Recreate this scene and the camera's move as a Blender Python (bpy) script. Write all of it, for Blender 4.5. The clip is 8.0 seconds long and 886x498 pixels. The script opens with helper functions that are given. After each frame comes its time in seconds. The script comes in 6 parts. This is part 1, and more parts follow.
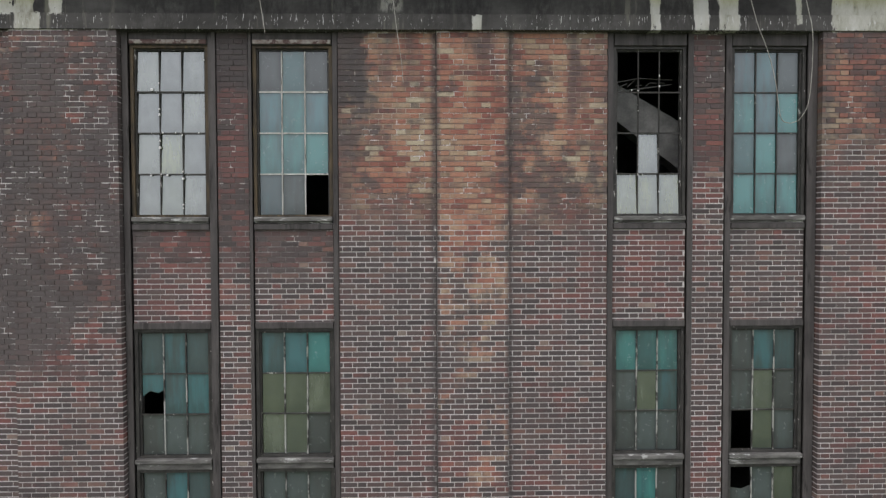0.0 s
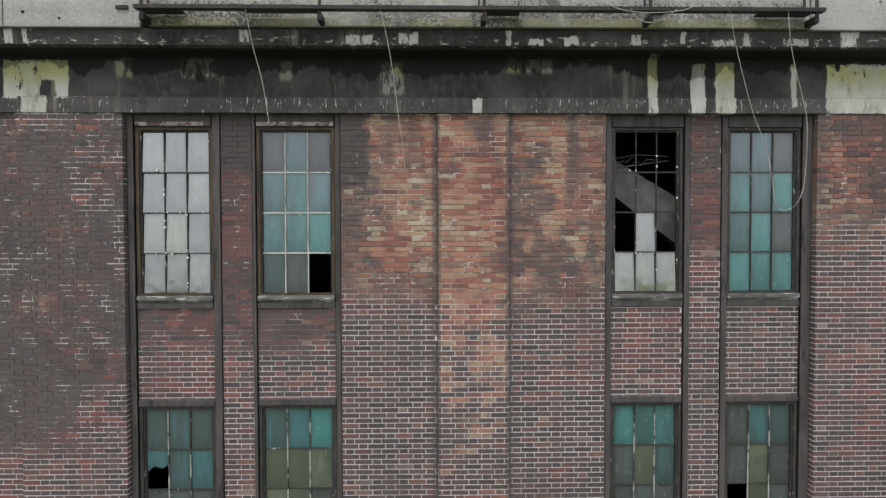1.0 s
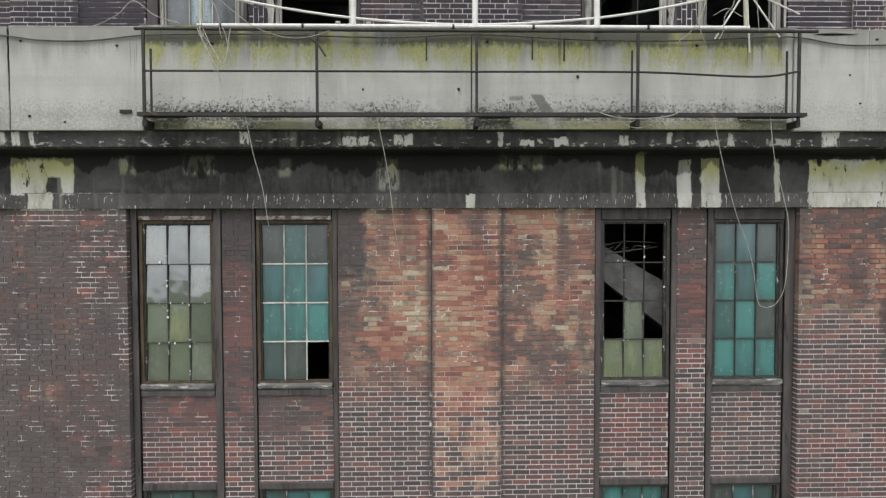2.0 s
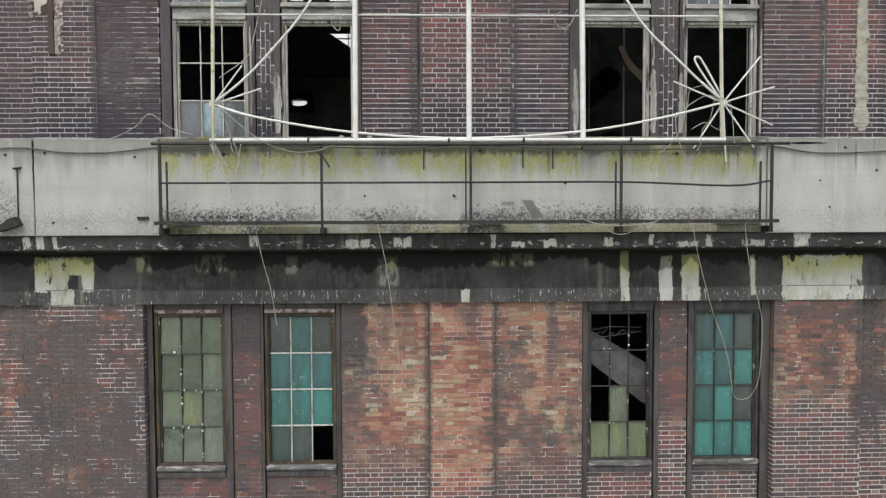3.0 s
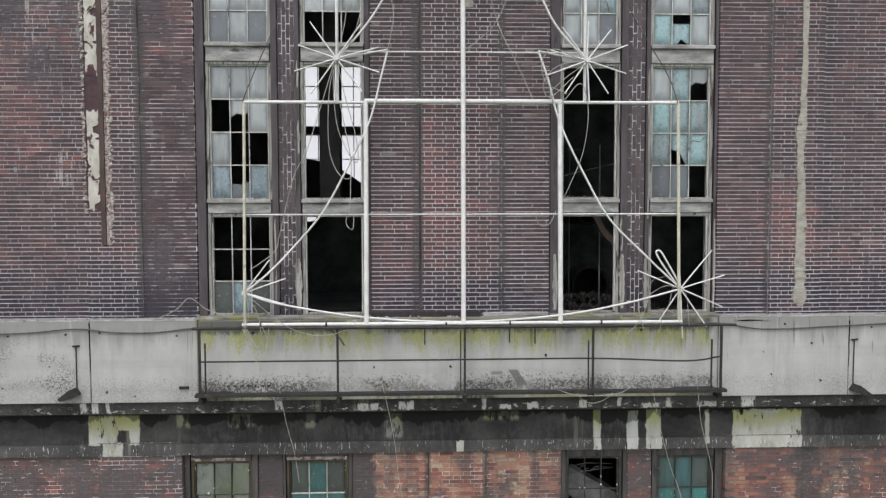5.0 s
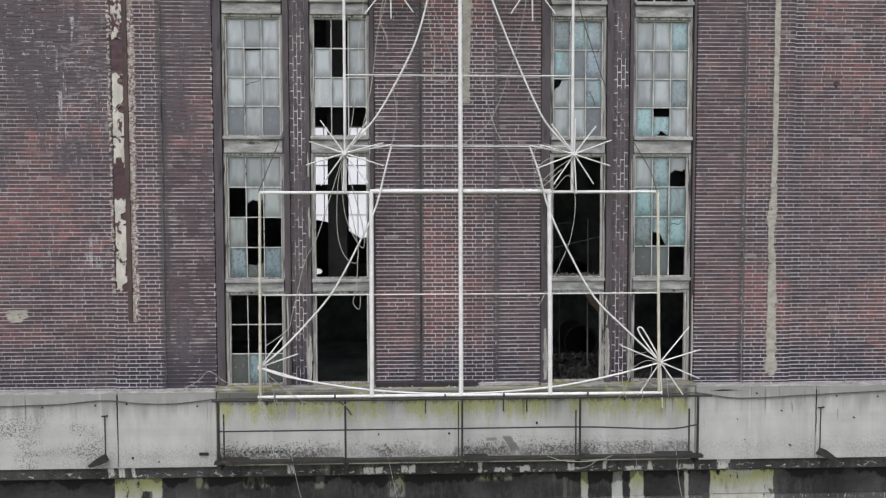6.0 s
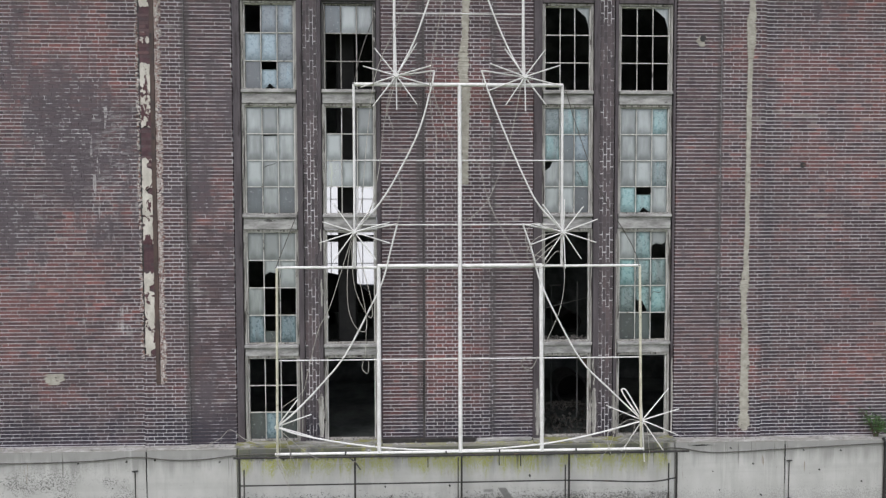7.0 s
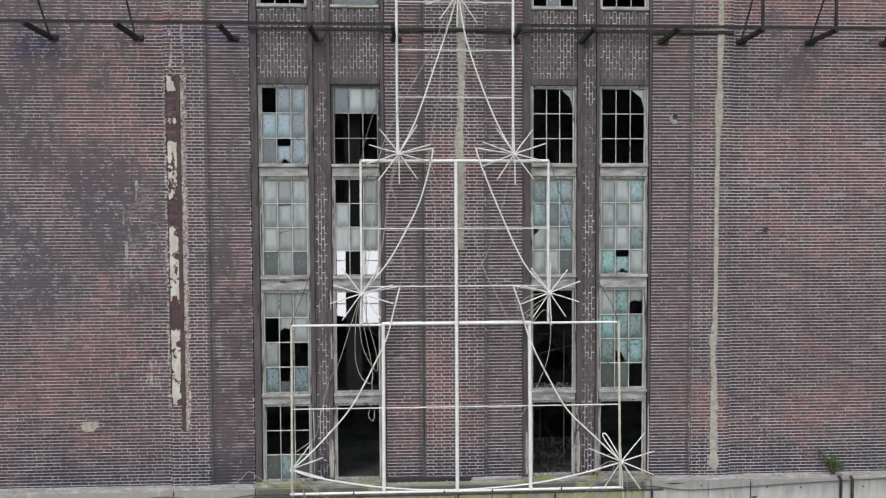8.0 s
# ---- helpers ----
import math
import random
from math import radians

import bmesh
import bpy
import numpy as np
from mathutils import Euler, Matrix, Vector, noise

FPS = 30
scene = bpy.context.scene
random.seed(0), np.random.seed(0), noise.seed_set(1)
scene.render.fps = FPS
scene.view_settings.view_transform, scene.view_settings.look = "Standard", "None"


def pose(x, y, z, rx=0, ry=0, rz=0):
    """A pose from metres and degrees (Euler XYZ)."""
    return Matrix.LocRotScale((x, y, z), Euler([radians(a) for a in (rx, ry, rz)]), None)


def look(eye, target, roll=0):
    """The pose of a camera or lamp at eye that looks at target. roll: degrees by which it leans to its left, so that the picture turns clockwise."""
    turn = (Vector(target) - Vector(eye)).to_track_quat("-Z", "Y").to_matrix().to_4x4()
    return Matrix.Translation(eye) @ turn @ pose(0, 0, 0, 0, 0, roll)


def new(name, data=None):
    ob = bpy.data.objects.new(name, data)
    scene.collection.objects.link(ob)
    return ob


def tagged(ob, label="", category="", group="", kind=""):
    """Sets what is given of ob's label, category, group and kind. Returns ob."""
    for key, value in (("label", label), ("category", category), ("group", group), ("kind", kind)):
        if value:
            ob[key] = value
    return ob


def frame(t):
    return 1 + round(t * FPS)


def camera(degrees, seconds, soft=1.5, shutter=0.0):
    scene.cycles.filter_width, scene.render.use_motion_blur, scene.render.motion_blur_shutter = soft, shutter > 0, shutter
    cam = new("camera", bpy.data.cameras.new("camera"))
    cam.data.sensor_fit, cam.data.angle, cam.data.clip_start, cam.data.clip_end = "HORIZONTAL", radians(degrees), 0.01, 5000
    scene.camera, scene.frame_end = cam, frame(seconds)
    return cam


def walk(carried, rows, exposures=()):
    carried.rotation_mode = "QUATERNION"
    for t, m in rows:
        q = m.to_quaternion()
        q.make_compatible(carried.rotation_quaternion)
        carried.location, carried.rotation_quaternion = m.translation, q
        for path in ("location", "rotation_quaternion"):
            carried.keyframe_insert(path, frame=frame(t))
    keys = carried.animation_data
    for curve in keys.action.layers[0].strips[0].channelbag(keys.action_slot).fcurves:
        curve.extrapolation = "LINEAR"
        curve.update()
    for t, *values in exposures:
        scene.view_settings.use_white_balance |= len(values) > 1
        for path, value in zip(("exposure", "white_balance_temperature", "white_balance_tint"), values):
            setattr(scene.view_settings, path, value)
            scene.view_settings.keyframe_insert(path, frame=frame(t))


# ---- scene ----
cam = camera(70.0, 8.0, soft=1.3)
# seconds, eye (x, y, z), pitch up, yaw to the left, right side raised (degrees)
PATH = [
    (0.0, -0.033, -7.871, 0.786, -1.68, -1.09, -0.18),
    (0.5, -0.049, -7.933, 1.279, -2.06, -1.12, -0.15),
    (1.0, -0.068, -7.963, 1.769, -1.64, -1.27, -0.14),
    (1.5, -0.043, -8.027, 2.341, -1.79, -1.36, -0.13),
    (3.0, 0.021, -8.681, 4.286, -2.24, -1.42, -0.24),
    (3.5, 0.012, -8.960, 4.889, -2.22, -1.52, -0.22),
    (4.0, 0.001, -9.292, 5.585, -2.48, -1.57, -0.20),
    (4.5, -0.031, -9.602, 6.247, -2.75, -1.75, -0.16),
    (6.0, -0.068, -10.738, 8.136, -2.37, -1.92, -0.13),
    (6.5, -0.113, -11.163, 8.745, -2.38, -2.04, -0.16),
    (7.0, -0.151, -11.679, 9.386, -2.26, -2.11, -0.15),
    (7.5, -0.155, -12.229, 9.979, -2.25, -2.18, -0.18),
    (8.0, -0.206, -12.867, 10.563, -2.09, -2.35, -0.24),
]
walk(cam, [(t, pose(x, y, z, 90 + pitch, -rise, yaw)) for t, x, y, z, pitch, yaw, rise in PATH],
     [(0.0, 0.38, 6560, 12), (1.0, 0.53, 6600, 12), (1.5, 0.64, 6650, 11), (3.0, 0.77, 6640, 11), (4.5, 0.69, 6500, 13), (6.0, 0.69, 6400, 15), (8.0, 0.74, 6400, 14)])

# ---- sky and sun: an overcast day ----
world = bpy.data.worlds.new("overcast_sky")
scene.world = world
world.use_nodes = True
wt = world.node_tree
wt.nodes.clear()
sky = wt.nodes.new("ShaderNodeTexSky")
sky.sky_type = "NISHITA"
sky.sun_disc = False
sky.sun_elevation = radians(62)
sky.sun_rotation = radians(200)
sky.air_density, sky.dust_density, sky.ozone_density = 1.0, 4.0, 1.0
hue = wt.nodes.new("ShaderNodeHueSaturation")
hue.inputs["Saturation"].default_value = 0.30
bgn = wt.nodes.new("ShaderNodeBackground")
bgn.inputs["Strength"].default_value = 0.13
wout = wt.nodes.new("ShaderNodeOutputWorld")
wt.links.new(sky.outputs[0], hue.inputs["Color"])
cloud = wt.nodes.new("ShaderNodeMix")
cloud.data_type = "RGBA"
cloud.inputs[0].default_value = 0.7
cloud.inputs[7].default_value = (6.1, 6.4, 6.95, 1)
wt.links.new(hue.outputs[0], cloud.inputs[6])
wt.links.new(cloud.outputs[2], bgn.inputs["Color"])
wt.links.new(bgn.outputs[0], wout.inputs["Surface"])
sun_data = bpy.data.lights.new("sun", "SUN")
sun_data.energy, sun_data.angle, sun_data.color = 0.8, radians(30), (1.0, 0.985, 0.97)
sun = new("sun", sun_data)
sun.matrix_world = look((-12, -26, 50), (0, 0, 4))

# ---- materials ----
class Mat:
    """A node material in the making: short calls for the nodes in use."""

    def __init__(self, name):
        self.m = bpy.data.materials.new(name)
        self.m.use_nodes = True
        self.t = self.m.node_tree
        self.t.nodes.clear()
        self.out = self.t.nodes.new("ShaderNodeOutputMaterial")
        geo = self.t.nodes.new("ShaderNodeNewGeometry")
        self.P = geo.outputs["Position"]
        self.island = geo.outputs["Random Per Island"]
        sep = self.t.nodes.new("ShaderNodeSeparateXYZ")
        self.t.links.new(self.P, sep.inputs[0])
        self.x, self.y, self.z = sep.outputs

    def put(self, socket, v):
        if isinstance(v, bpy.types.NodeSocket):
            self.t.links.new(v, socket)
        elif isinstance(v, (tuple, list)) and len(v) == 3 and socket.type == "RGBA":
            socket.default_value = (*v, 1)
        else:
            socket.default_value = v

    def math(self, op, a, b=0.0, clamp=False):
        n = self.t.nodes.new("ShaderNodeMath")
        n.operation, n.use_clamp = op, clamp
        self.put(n.inputs[0], a)
        self.put(n.inputs[1], b)
        return n.outputs[0]

    def step(self, v, a, b, lo=0.0, hi=1.0):
        """A smooth step of v from lo (at a) to hi (at b)."""
        n = self.t.nodes.new("ShaderNodeMapRange")
        n.interpolation_type = "SMOOTHSTEP"
        if a > b:
            a, b, lo, hi = b, a, hi, lo
        for i, val in enumerate((v, a, b, lo, hi)):
            self.put(n.inputs[i], val)
        return n.outputs[0]

    def noise(self, scale, size=(1, 1, 1), detail=4.0, rough=0.55, shift=(0, 0, 0), warp=0.0):
        mp = self.t.nodes.new("ShaderNodeMapping")
        self.put(mp.inputs["Vector"], self.P)
        mp.inputs["Scale"].default_value = size
        mp.inputs["Location"].default_value = shift
        n = self.t.nodes.new("ShaderNodeTexNoise")
        self.put(n.inputs["Vector"], mp.outputs[0])
        n.inputs["Scale"].default_value, n.inputs["Detail"].default_value = scale, detail
        n.inputs["Roughness"].default_value, n.inputs["Distortion"].default_value = rough, warp
        return n.outputs["Fac"]

    def mix(self, f, a, b, mode="MIX"):
        n = self.t.nodes.new("ShaderNodeMix")
        n.data_type, n.blend_type = "RGBA", mode
        self.put(n.inputs[0], f)
        self.put(n.inputs[6], a)
        self.put(n.inputs[7], b)
        return n.outputs[2]

    def ramp(self, f, stops):
        n = self.t.nodes.new("ShaderNodeValToRGB")
        e = n.color_ramp.elements
        while len(e) < len(stops):
            e.new(0.5)
        for el, (p, c) in zip(e, stops):
            el.position, el.color = p, (*c, 1)
        self.put(n.inputs[0], f)
        return n.outputs[0]

    def box(self, x0, x1, z0, z1, soft=0.05, wob=0.0):
        """1 inside a stretch of the facade, with soft and, if wanted, ragged borders."""
        x, z = self.x, self.z
        if wob:
            x = self.math("ADD", x, self.math("MULTIPLY", self.math("SUBTRACT", self.noise(3.5, detail=5), 0.5), wob))
            z = self.math("ADD", z, self.math("MULTIPLY", self.math("SUBTRACT", self.noise(4.5, detail=5, shift=(7, 3, 1)), 0.5), wob))
        a = self.math("MULTIPLY", self.step(x, x0 - soft, x0 + soft), self.step(x, x1 + soft, x1 - soft))
        b = self.math("MULTIPLY", self.step(z, z0 - soft, z0 + soft), self.step(z, z1 + soft, z1 - soft))
        return self.math("MULTIPLY", a, b)

    def ragged(self, amount=0.07, comb=0.10):
        """Facade coordinates with frayed upright edges and combed drips."""
        a = self.math("MULTIPLY", self.math("SUBTRACT", self.noise(15, (1, 1, 0.22), 4, 0.7, (5, 2, 7)), 0.5), amount)
        b = self.math("MULTIPLY", self.math("SUBTRACT", self.noise(3.6, (1, 1, 0.5), 4, 0.6, (1, 7, 3)), 0.5), amount * 1.4)
        c = self.math("MULTIPLY", self.math("SUBTRACT", self.noise(17, (1, 1, 0.10), 4, 0.7, (8, 4, 2)), 0.5), comb)
        d = self.math("MULTIPLY", self.math("SUBTRACT", self.noise(26, (1, 1, 1), 3, 0.6, (2, 2, 9)), 0.5), 0.05)
        return self.math("ADD", self.math("ADD", self.x, a), b), self.math("ADD", self.math("ADD", self.z, c), d)

    def flake(self, at, x0, x1, z0, z1, soft=0.009):
        x, z = at
        a = self.math("MULTIPLY", self.step(x, x0 - soft, x0 + soft), self.step(x, x1 + soft, x1 - soft))
        b = self.math("MULTIPLY", self.step(z, z0 - soft, z0 + soft), self.step(z, z1 + soft, z1 - soft))
        return self.math("MULTIPLY", a, b)

    def most(self, masks):
        v = masks[0]
        for e in masks[1:]:
            v = self.math("MAXIMUM", v, e)
        return v

    def done(self, color, rough=0.8, bump=None, depth=0.003, metal=0.0, spec=0.5):
        p = self.t.nodes.new("ShaderNodeBsdfPrincipled")
        self.put(p.inputs["Base Color"], color)
        self.put(p.inputs["Roughness"], rough)
        self.put(p.inputs["Metallic"], metal)
        self.put(p.inputs["Specular IOR Level"], spec)
        if bump is not None:
            n = self.t.nodes.new("ShaderNodeBump")
            n.inputs["Distance"].default_value = depth
            self.put(n.inputs["Height"], bump)
            self.t.links.new(n.outputs[0], p.inputs["Normal"])
        self.t.links.new(p.outputs[0], self.out.inputs[0])
        self.bsdf = p
        return self.m


def soot_low(k):
    """Where soot and old wash lie over bricks and joints of the lower wall alike."""
    v = k.math("ADD", k.math("MULTIPLY", k.noise(0.55, (1, 1, 0.55), 5, 0.62, (3, 0, 8)), 0.7), k.math("MULTIPLY", k.noise(2.2, (1.6, 1, 0.5), 4, 0.6, (1, 0, 4)), 0.3))
    v = k.math("ADD", v, k.step(k.z, -0.4, 2.0, -0.06, 0.03))
    v = k.math("ADD", v, k.math("MULTIPLY", k.step(k.x, -3.2, -4.0, 0.0, 0.08), k.step(k.z, -2.0, 0.2)))
    return k.step(v, 0.55, 0.645)


def soot_up(k):
    """The same on the upper wall: thick on the west side and along the window bays."""
    v = k.math("ADD", k.math("MULTIPLY", k.noise(0.55, (1, 1, 0.55), 5, 0.62, (3, 0, 8)), 0.66), k.math("MULTIPLY", k.noise(2.2, (1.6, 1, 0.5), 5, 0.66, (1, 0, 4)), 0.34))
    v = k.math("ADD", v, k.step(k.z, 12.6, 14.6, -0.035, 0.0))
    v = k.math("ADD", v, k.math("MULTIPLY", k.box(-12, -5.05, 8.4, 16, 0.9), 0.10))
    v = k.math("ADD", v, k.math("MULTIPLY", k.box(-8.7, -6.0, 8.9, 11.9, 0.6), 0.05))
    v = k.math("ADD", v, k.math("MULTIPLY", k.box(-7.3, -5.15, 10.4, 11.8, 0.4), 0.05))
    v = k.math("ADD", v, k.math("MULTIPLY", k.box(-4.28, -3.3, 4, 18, 0.04), 0.07))
    v = k.math("ADD", v, k.math("MULTIPLY", k.box(-4.28, -3.3, 4, 10.0, 0.3), 0.05))
    v = k.math("ADD", v, k.math("MULTIPLY", k.box(4.5, 5.3, 6.9, 18, 0.05), 0.05))
    return k.step(v, 0.55, 0.645)


def smear(k):
    """Where the joints of the lower wall are washed over: down to a height that differs from bay to bay."""
    lim = k.step(k.x, -3.95, -3.7, -1.1, 0.35)
    lim = k.math("ADD", lim, k.step(k.x, -1.3, -1.1, 0.0, 0.45))
    lim = k.math("ADD", lim, k.step(k.x, 1.8, 2.5, 0.0, 0.75))
    wob = k.math("MULTIPLY", k.math("SUBTRACT", k.noise(1.4, (1, 1, 1), 5, 0.65, (8, 1, 3)), 0.5), 2.4)
    return k.step(k.math("ADD", k.math("SUBTRACT", k.z, lim), wob), -0.2, 0.5)


def film_patches(k):
    """Grey wash that hides bricks and joints in ragged patches below the cornice."""
    n = k.math("ADD", k.noise(1.15, (1, 1, 0.8), 6, 0.70, (4, 4, 9)), k.math("MULTIPLY", k.math("SUBTRACT", k.noise(9, (0.6, 1, 1.6), 3, 0.6, (1, 5, 1)), 0.5), 0.16))
    n = k.math("ADD", n, k.step(k.x, -3.9, -3.6, 0.05, 0.0))
    for x0, x1, z0, z1, soft, gain in ((-1.2, -0.55, 1.8, 3.3, 0.2, 0.05), (0.93, 1.45, 1.9, 3.3, 0.2, 0.05), (-0.55, 2.2, 0.9, 3.3, 0.25, -0.055), (-2.72, -2.22, -3, 2.6, 0.05, -0.06), (4.8, 12, 1.4, 3.3, 0.25, -0.02)):
        n = k.math("ADD", n, k.math("MULTIPLY", k.box(x0, x1, z0, z1, soft), gain))
    return k.step(n, 0.50, 0.57, 0.0, 0.78)


def tar_shade_low(k):
    """Tar smeared over bricks and joints beside windows; painted shade edging the middle strip."""
    a = k.most([k.box(-1.35, -0.80, 2.35, 3.25, 0.04, 0.9), k.box(-2.8, -2.2, 2.55, 3.25, 0.06, 0.6), k.box(5.95, 6.4, 1.2, 3.3, 0.06, 0.8)])
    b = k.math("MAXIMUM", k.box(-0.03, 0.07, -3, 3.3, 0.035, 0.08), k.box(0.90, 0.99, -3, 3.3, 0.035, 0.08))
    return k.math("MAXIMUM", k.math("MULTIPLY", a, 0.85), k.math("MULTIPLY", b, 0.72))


def step_shade_up(k):
    """Shade painted into the colour at the steps of the upper pilasters."""
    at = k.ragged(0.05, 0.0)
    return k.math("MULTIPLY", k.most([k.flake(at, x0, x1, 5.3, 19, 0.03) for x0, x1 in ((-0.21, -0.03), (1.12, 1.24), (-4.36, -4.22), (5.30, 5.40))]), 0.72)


def bays(k, panels=1.0):
    """The piers and panels of upright bricks between the upper windows."""
    piers = k.math("MAXIMUM", k.box(-2.235, -1.99, 5.0, 18.0, 0.01), k.box(3.15, 3.41, 5.0, 18.0, 0.01))
    rows = k.math("MAXIMUM", k.box(-3.5, -0.86, 13.45, 14.9, 0.01), k.box(1.94, 4.53, 13.45, 14.9, 0.01))
    return k.math("MAXIMUM", piers, k.math("MULTIPLY", rows, panels))


def brick_start(name):
    k = Mat(name)
    info = k.t.nodes.new("ShaderNodeObjectInfo")
    rnd = k.math("FRACT", k.math("ADD", k.island, info.outputs["Random"]))
    return k, rnd, k.math("FRACT", k.math("MULTIPLY", rnd, 37.7)), k.math("FRACT", k.math("MULTIPLY", rnd, 91.3))


def brick_end(k, col):
    """Lime runs and the grain of the fired clay."""
    lime = k.step(k.noise(7.0, (1.6, 1, 0.22), 4, 0.7, (5, 2, 8)), 0.70, 0.76)
    lime = k.math("MULTIPLY", lime, k.step(k.noise(0.45, detail=2, shift=(1, 6, 2)), 0.50, 0.62))
    col = k.mix(k.math("MULTIPLY", lime, 0.55), col, (0.36, 0.34, 0.33))
    grain = k.noise(38, detail=6, rough=0.7)
    col = k.mix(k.step(grain, 0.3, 0.75, 0.0, 0.45), col, k.mix(1.0, col, (0.45, 0.43, 0.42), "MULTIPLY"))
    return k.done(col, k.step(grain, 0.2, 0.8, 0.92, 0.72), grain, 0.004, spec=0.25)


RED_RAMP = [(0.0, (0.125, 0.080, 0.078)), (0.45, (0.178, 0.089, 0.084)), (0.85, (0.222, 0.100, 0.092)), (1.0, (0.32, 0.122, 0.104))]


def brick_low():
    """Brown-grey bricks, orange and tan below the cornice and down the middle strip."""
    k, rnd, rnd2, rnd3 = brick_start("brown_brick")
    base = k.ramp(rnd, [(0.0, (0.086, 0.072, 0.071)), (0.35, (0.110, 0.090, 0.088)), (0.7, (0.130, 0.102, 0.098)), (0.9, (0.155, 0.110, 0.101)), (1.0, (0.23, 0.130, 0.108))])
    drift = k.math("ADD", k.math("MULTIPLY", k.noise(0.5, (1, 1, 1.3), 5, 0.6, (11, 0, 2)), 0.6), k.math("MULTIPLY", k.noise(1.9, (1, 1, 1.2), 5, 0.7, (2, 8, 5)), 0.4))
    drift = k.math("ADD", drift, k.math("MULTIPLY", k.math("SUBTRACT", rnd2, 0.5), 0.20))
    for x0, x1, z0, z1, soft, gain in ((-3.7, -2.75, -0.3, 0.87, 0.1, 0.12), (2.23, 3.1, -0.35, 0.6, 0.15, 0.11), (-2.66, -2.28, 0.2, 2.4, 0.15, 0.09), (3.25, 3.64, 0.6, 3.2, 0.15, 0.08)):
        drift = k.math("ADD", drift, k.math("MULTIPLY", k.box(x0, x1, z0, z1, soft), gain))
    col = k.mix(k.math("MULTIPLY", k.step(drift, 0.49, 0.66), 0.7), base, k.ramp(rnd2, RED_RAMP))
    patchy = k.math("ADD", k.noise(1.5, (1, 1, 0.8), 6, 0.7), k.math("MULTIPLY", rnd2, 0.16))
    zone = k.math("MULTIPLY", k.box(-1.0, 2.1, 1.0, 3.6, 0.35), k.step(patchy, 0.36, 0.60))
    run = k.math("MULTIPLY", k.box(0.03, 0.94, -3.2, 3.6, 0.03), k.step(k.math("ADD", patchy, k.step(k.z, -0.6, 1.9, -0.05, 0.12)), 0.50, 0.70))
    zone = k.math("MAXIMUM", zone, run)
    zone = k.math("MAXIMUM", zone, k.math("MULTIPLY", k.box(4.8, 9, 1.75, 3.6, 0.3), k.step(patchy, 0.42, 0.68, 0.0, 0.85)))
    zone = k.math("MAXIMUM", zone, k.math("MULTIPLY", k.box(-12, -3.8, 0.6, 3.6, 0.5), k.step(patchy, 0.49, 0.66, 0.0, 0.75)))
    hue = k.math("ADD", k.noise(0.9, (1, 1, 0.7), 5, 0.68, (7, 3, 1)), k.math("MULTIPLY", k.math("SUBTRACT", rnd3, 0.5), 0.34))
    hue = k.math("ADD", hue, k.math("MULTIPLY", k.math("MAXIMUM", k.step(k.x, 4.5, 5.1), k.step(k.x, -3.5, -4.1)), -0.17))
    hue = k.math("ADD", hue, k.math("MULTIPLY", k.step(k.z, 0.4, 1.6), k.step(k.x, -0.4, 1.5, -0.02, 0.08)))
    hot = k.ramp(hue, [(0.22, (0.17, 0.104, 0.088)), (0.34, (0.31, 0.120, 0.094)), (0.45, (0.43, 0.190, 0.134)), (0.56, (0.50, 0.275, 0.186)), (0.68, (0.50, 0.370, 0.250)), (0.82, (0.58, 0.48, 0.36))])
    col = k.mix(k.math("MULTIPLY", zone, 0.86, True), col, hot)
    # cream and bleached bricks
    cream = k.math("MULTIPLY", k.step(k.math("ADD", rnd3, k.math("MULTIPLY", k.noise(1.1, detail=3, shift=(4, 2, 2)), 0.25)), 1.06, 1.10), k.box(-1.1, 2.1, 1.2, 3.1, 0.2))
    col = k.mix(k.math("MULTIPLY", cream, 0.85), col, (0.52, 0.45, 0.33))
    pale = k.math("MULTIPLY", k.step(rnd2, 0.965, 0.985), k.step(k.noise(0.8, detail=2, shift=(5, 5, 5)), 0.45, 0.6))
    col = k.mix(k.math("MULTIPLY", pale, 0.7), col, (0.33, 0.29, 0.24))
    grain0 = k.noise(5, (1, 1, 0.7), 5, 0.65, (6, 2, 2))
    col = k.mix(k.math("MULTIPLY", soot_low(k), 0.8), col, k.mix(grain0, (0.080, 0.069, 0.071), (0.138, 0.119, 0.121)))
    col = k.mix(k.math("MULTIPLY", smear(k), film_patches(k)), col, k.mix(grain0, (0.095, 0.083, 0.082), (0.158, 0.137, 0.134)))
    col = k.mix(tar_shade_low(k), col, k.mix(grain0, (0.068, 0.061, 0.063), (0.12, 0.106, 0.105)))
    return brick_end(k, col)


# fields of the upper wall with more red bricks: x, x, z, z, soft border, gain
RED_FIELDS = [(-7.6, -5.75, 11.7, 13.7, 0.45, 0.15), (-7.9, -5.6, 7.3, 8.8, 0.5, 0.08), (6.6, 9.6, 10.3, 12.6, 0.6, 0.09), (-9.5, -7.6, 10.8, 13.4, 0.6, 0.06), (4.7, 12, 14.5, 17, 0.3, 0.11),
              (-11, -3.5, 14.4, 17, 0.4, 0.07), (-0.05, 1.1, 6.0, 8.7, 0.3, 0.05), (7.2, 11, 13.3, 14.4, 0.4, 0.09), (5.37, 5.85, 5.9, 11.5, 0.12, 0.04), (-0.84, -0.1, 7.0, 12, 0.2, -0.05), (1.18, 1.92, 5.6, 12, 0.1, -0.04)]


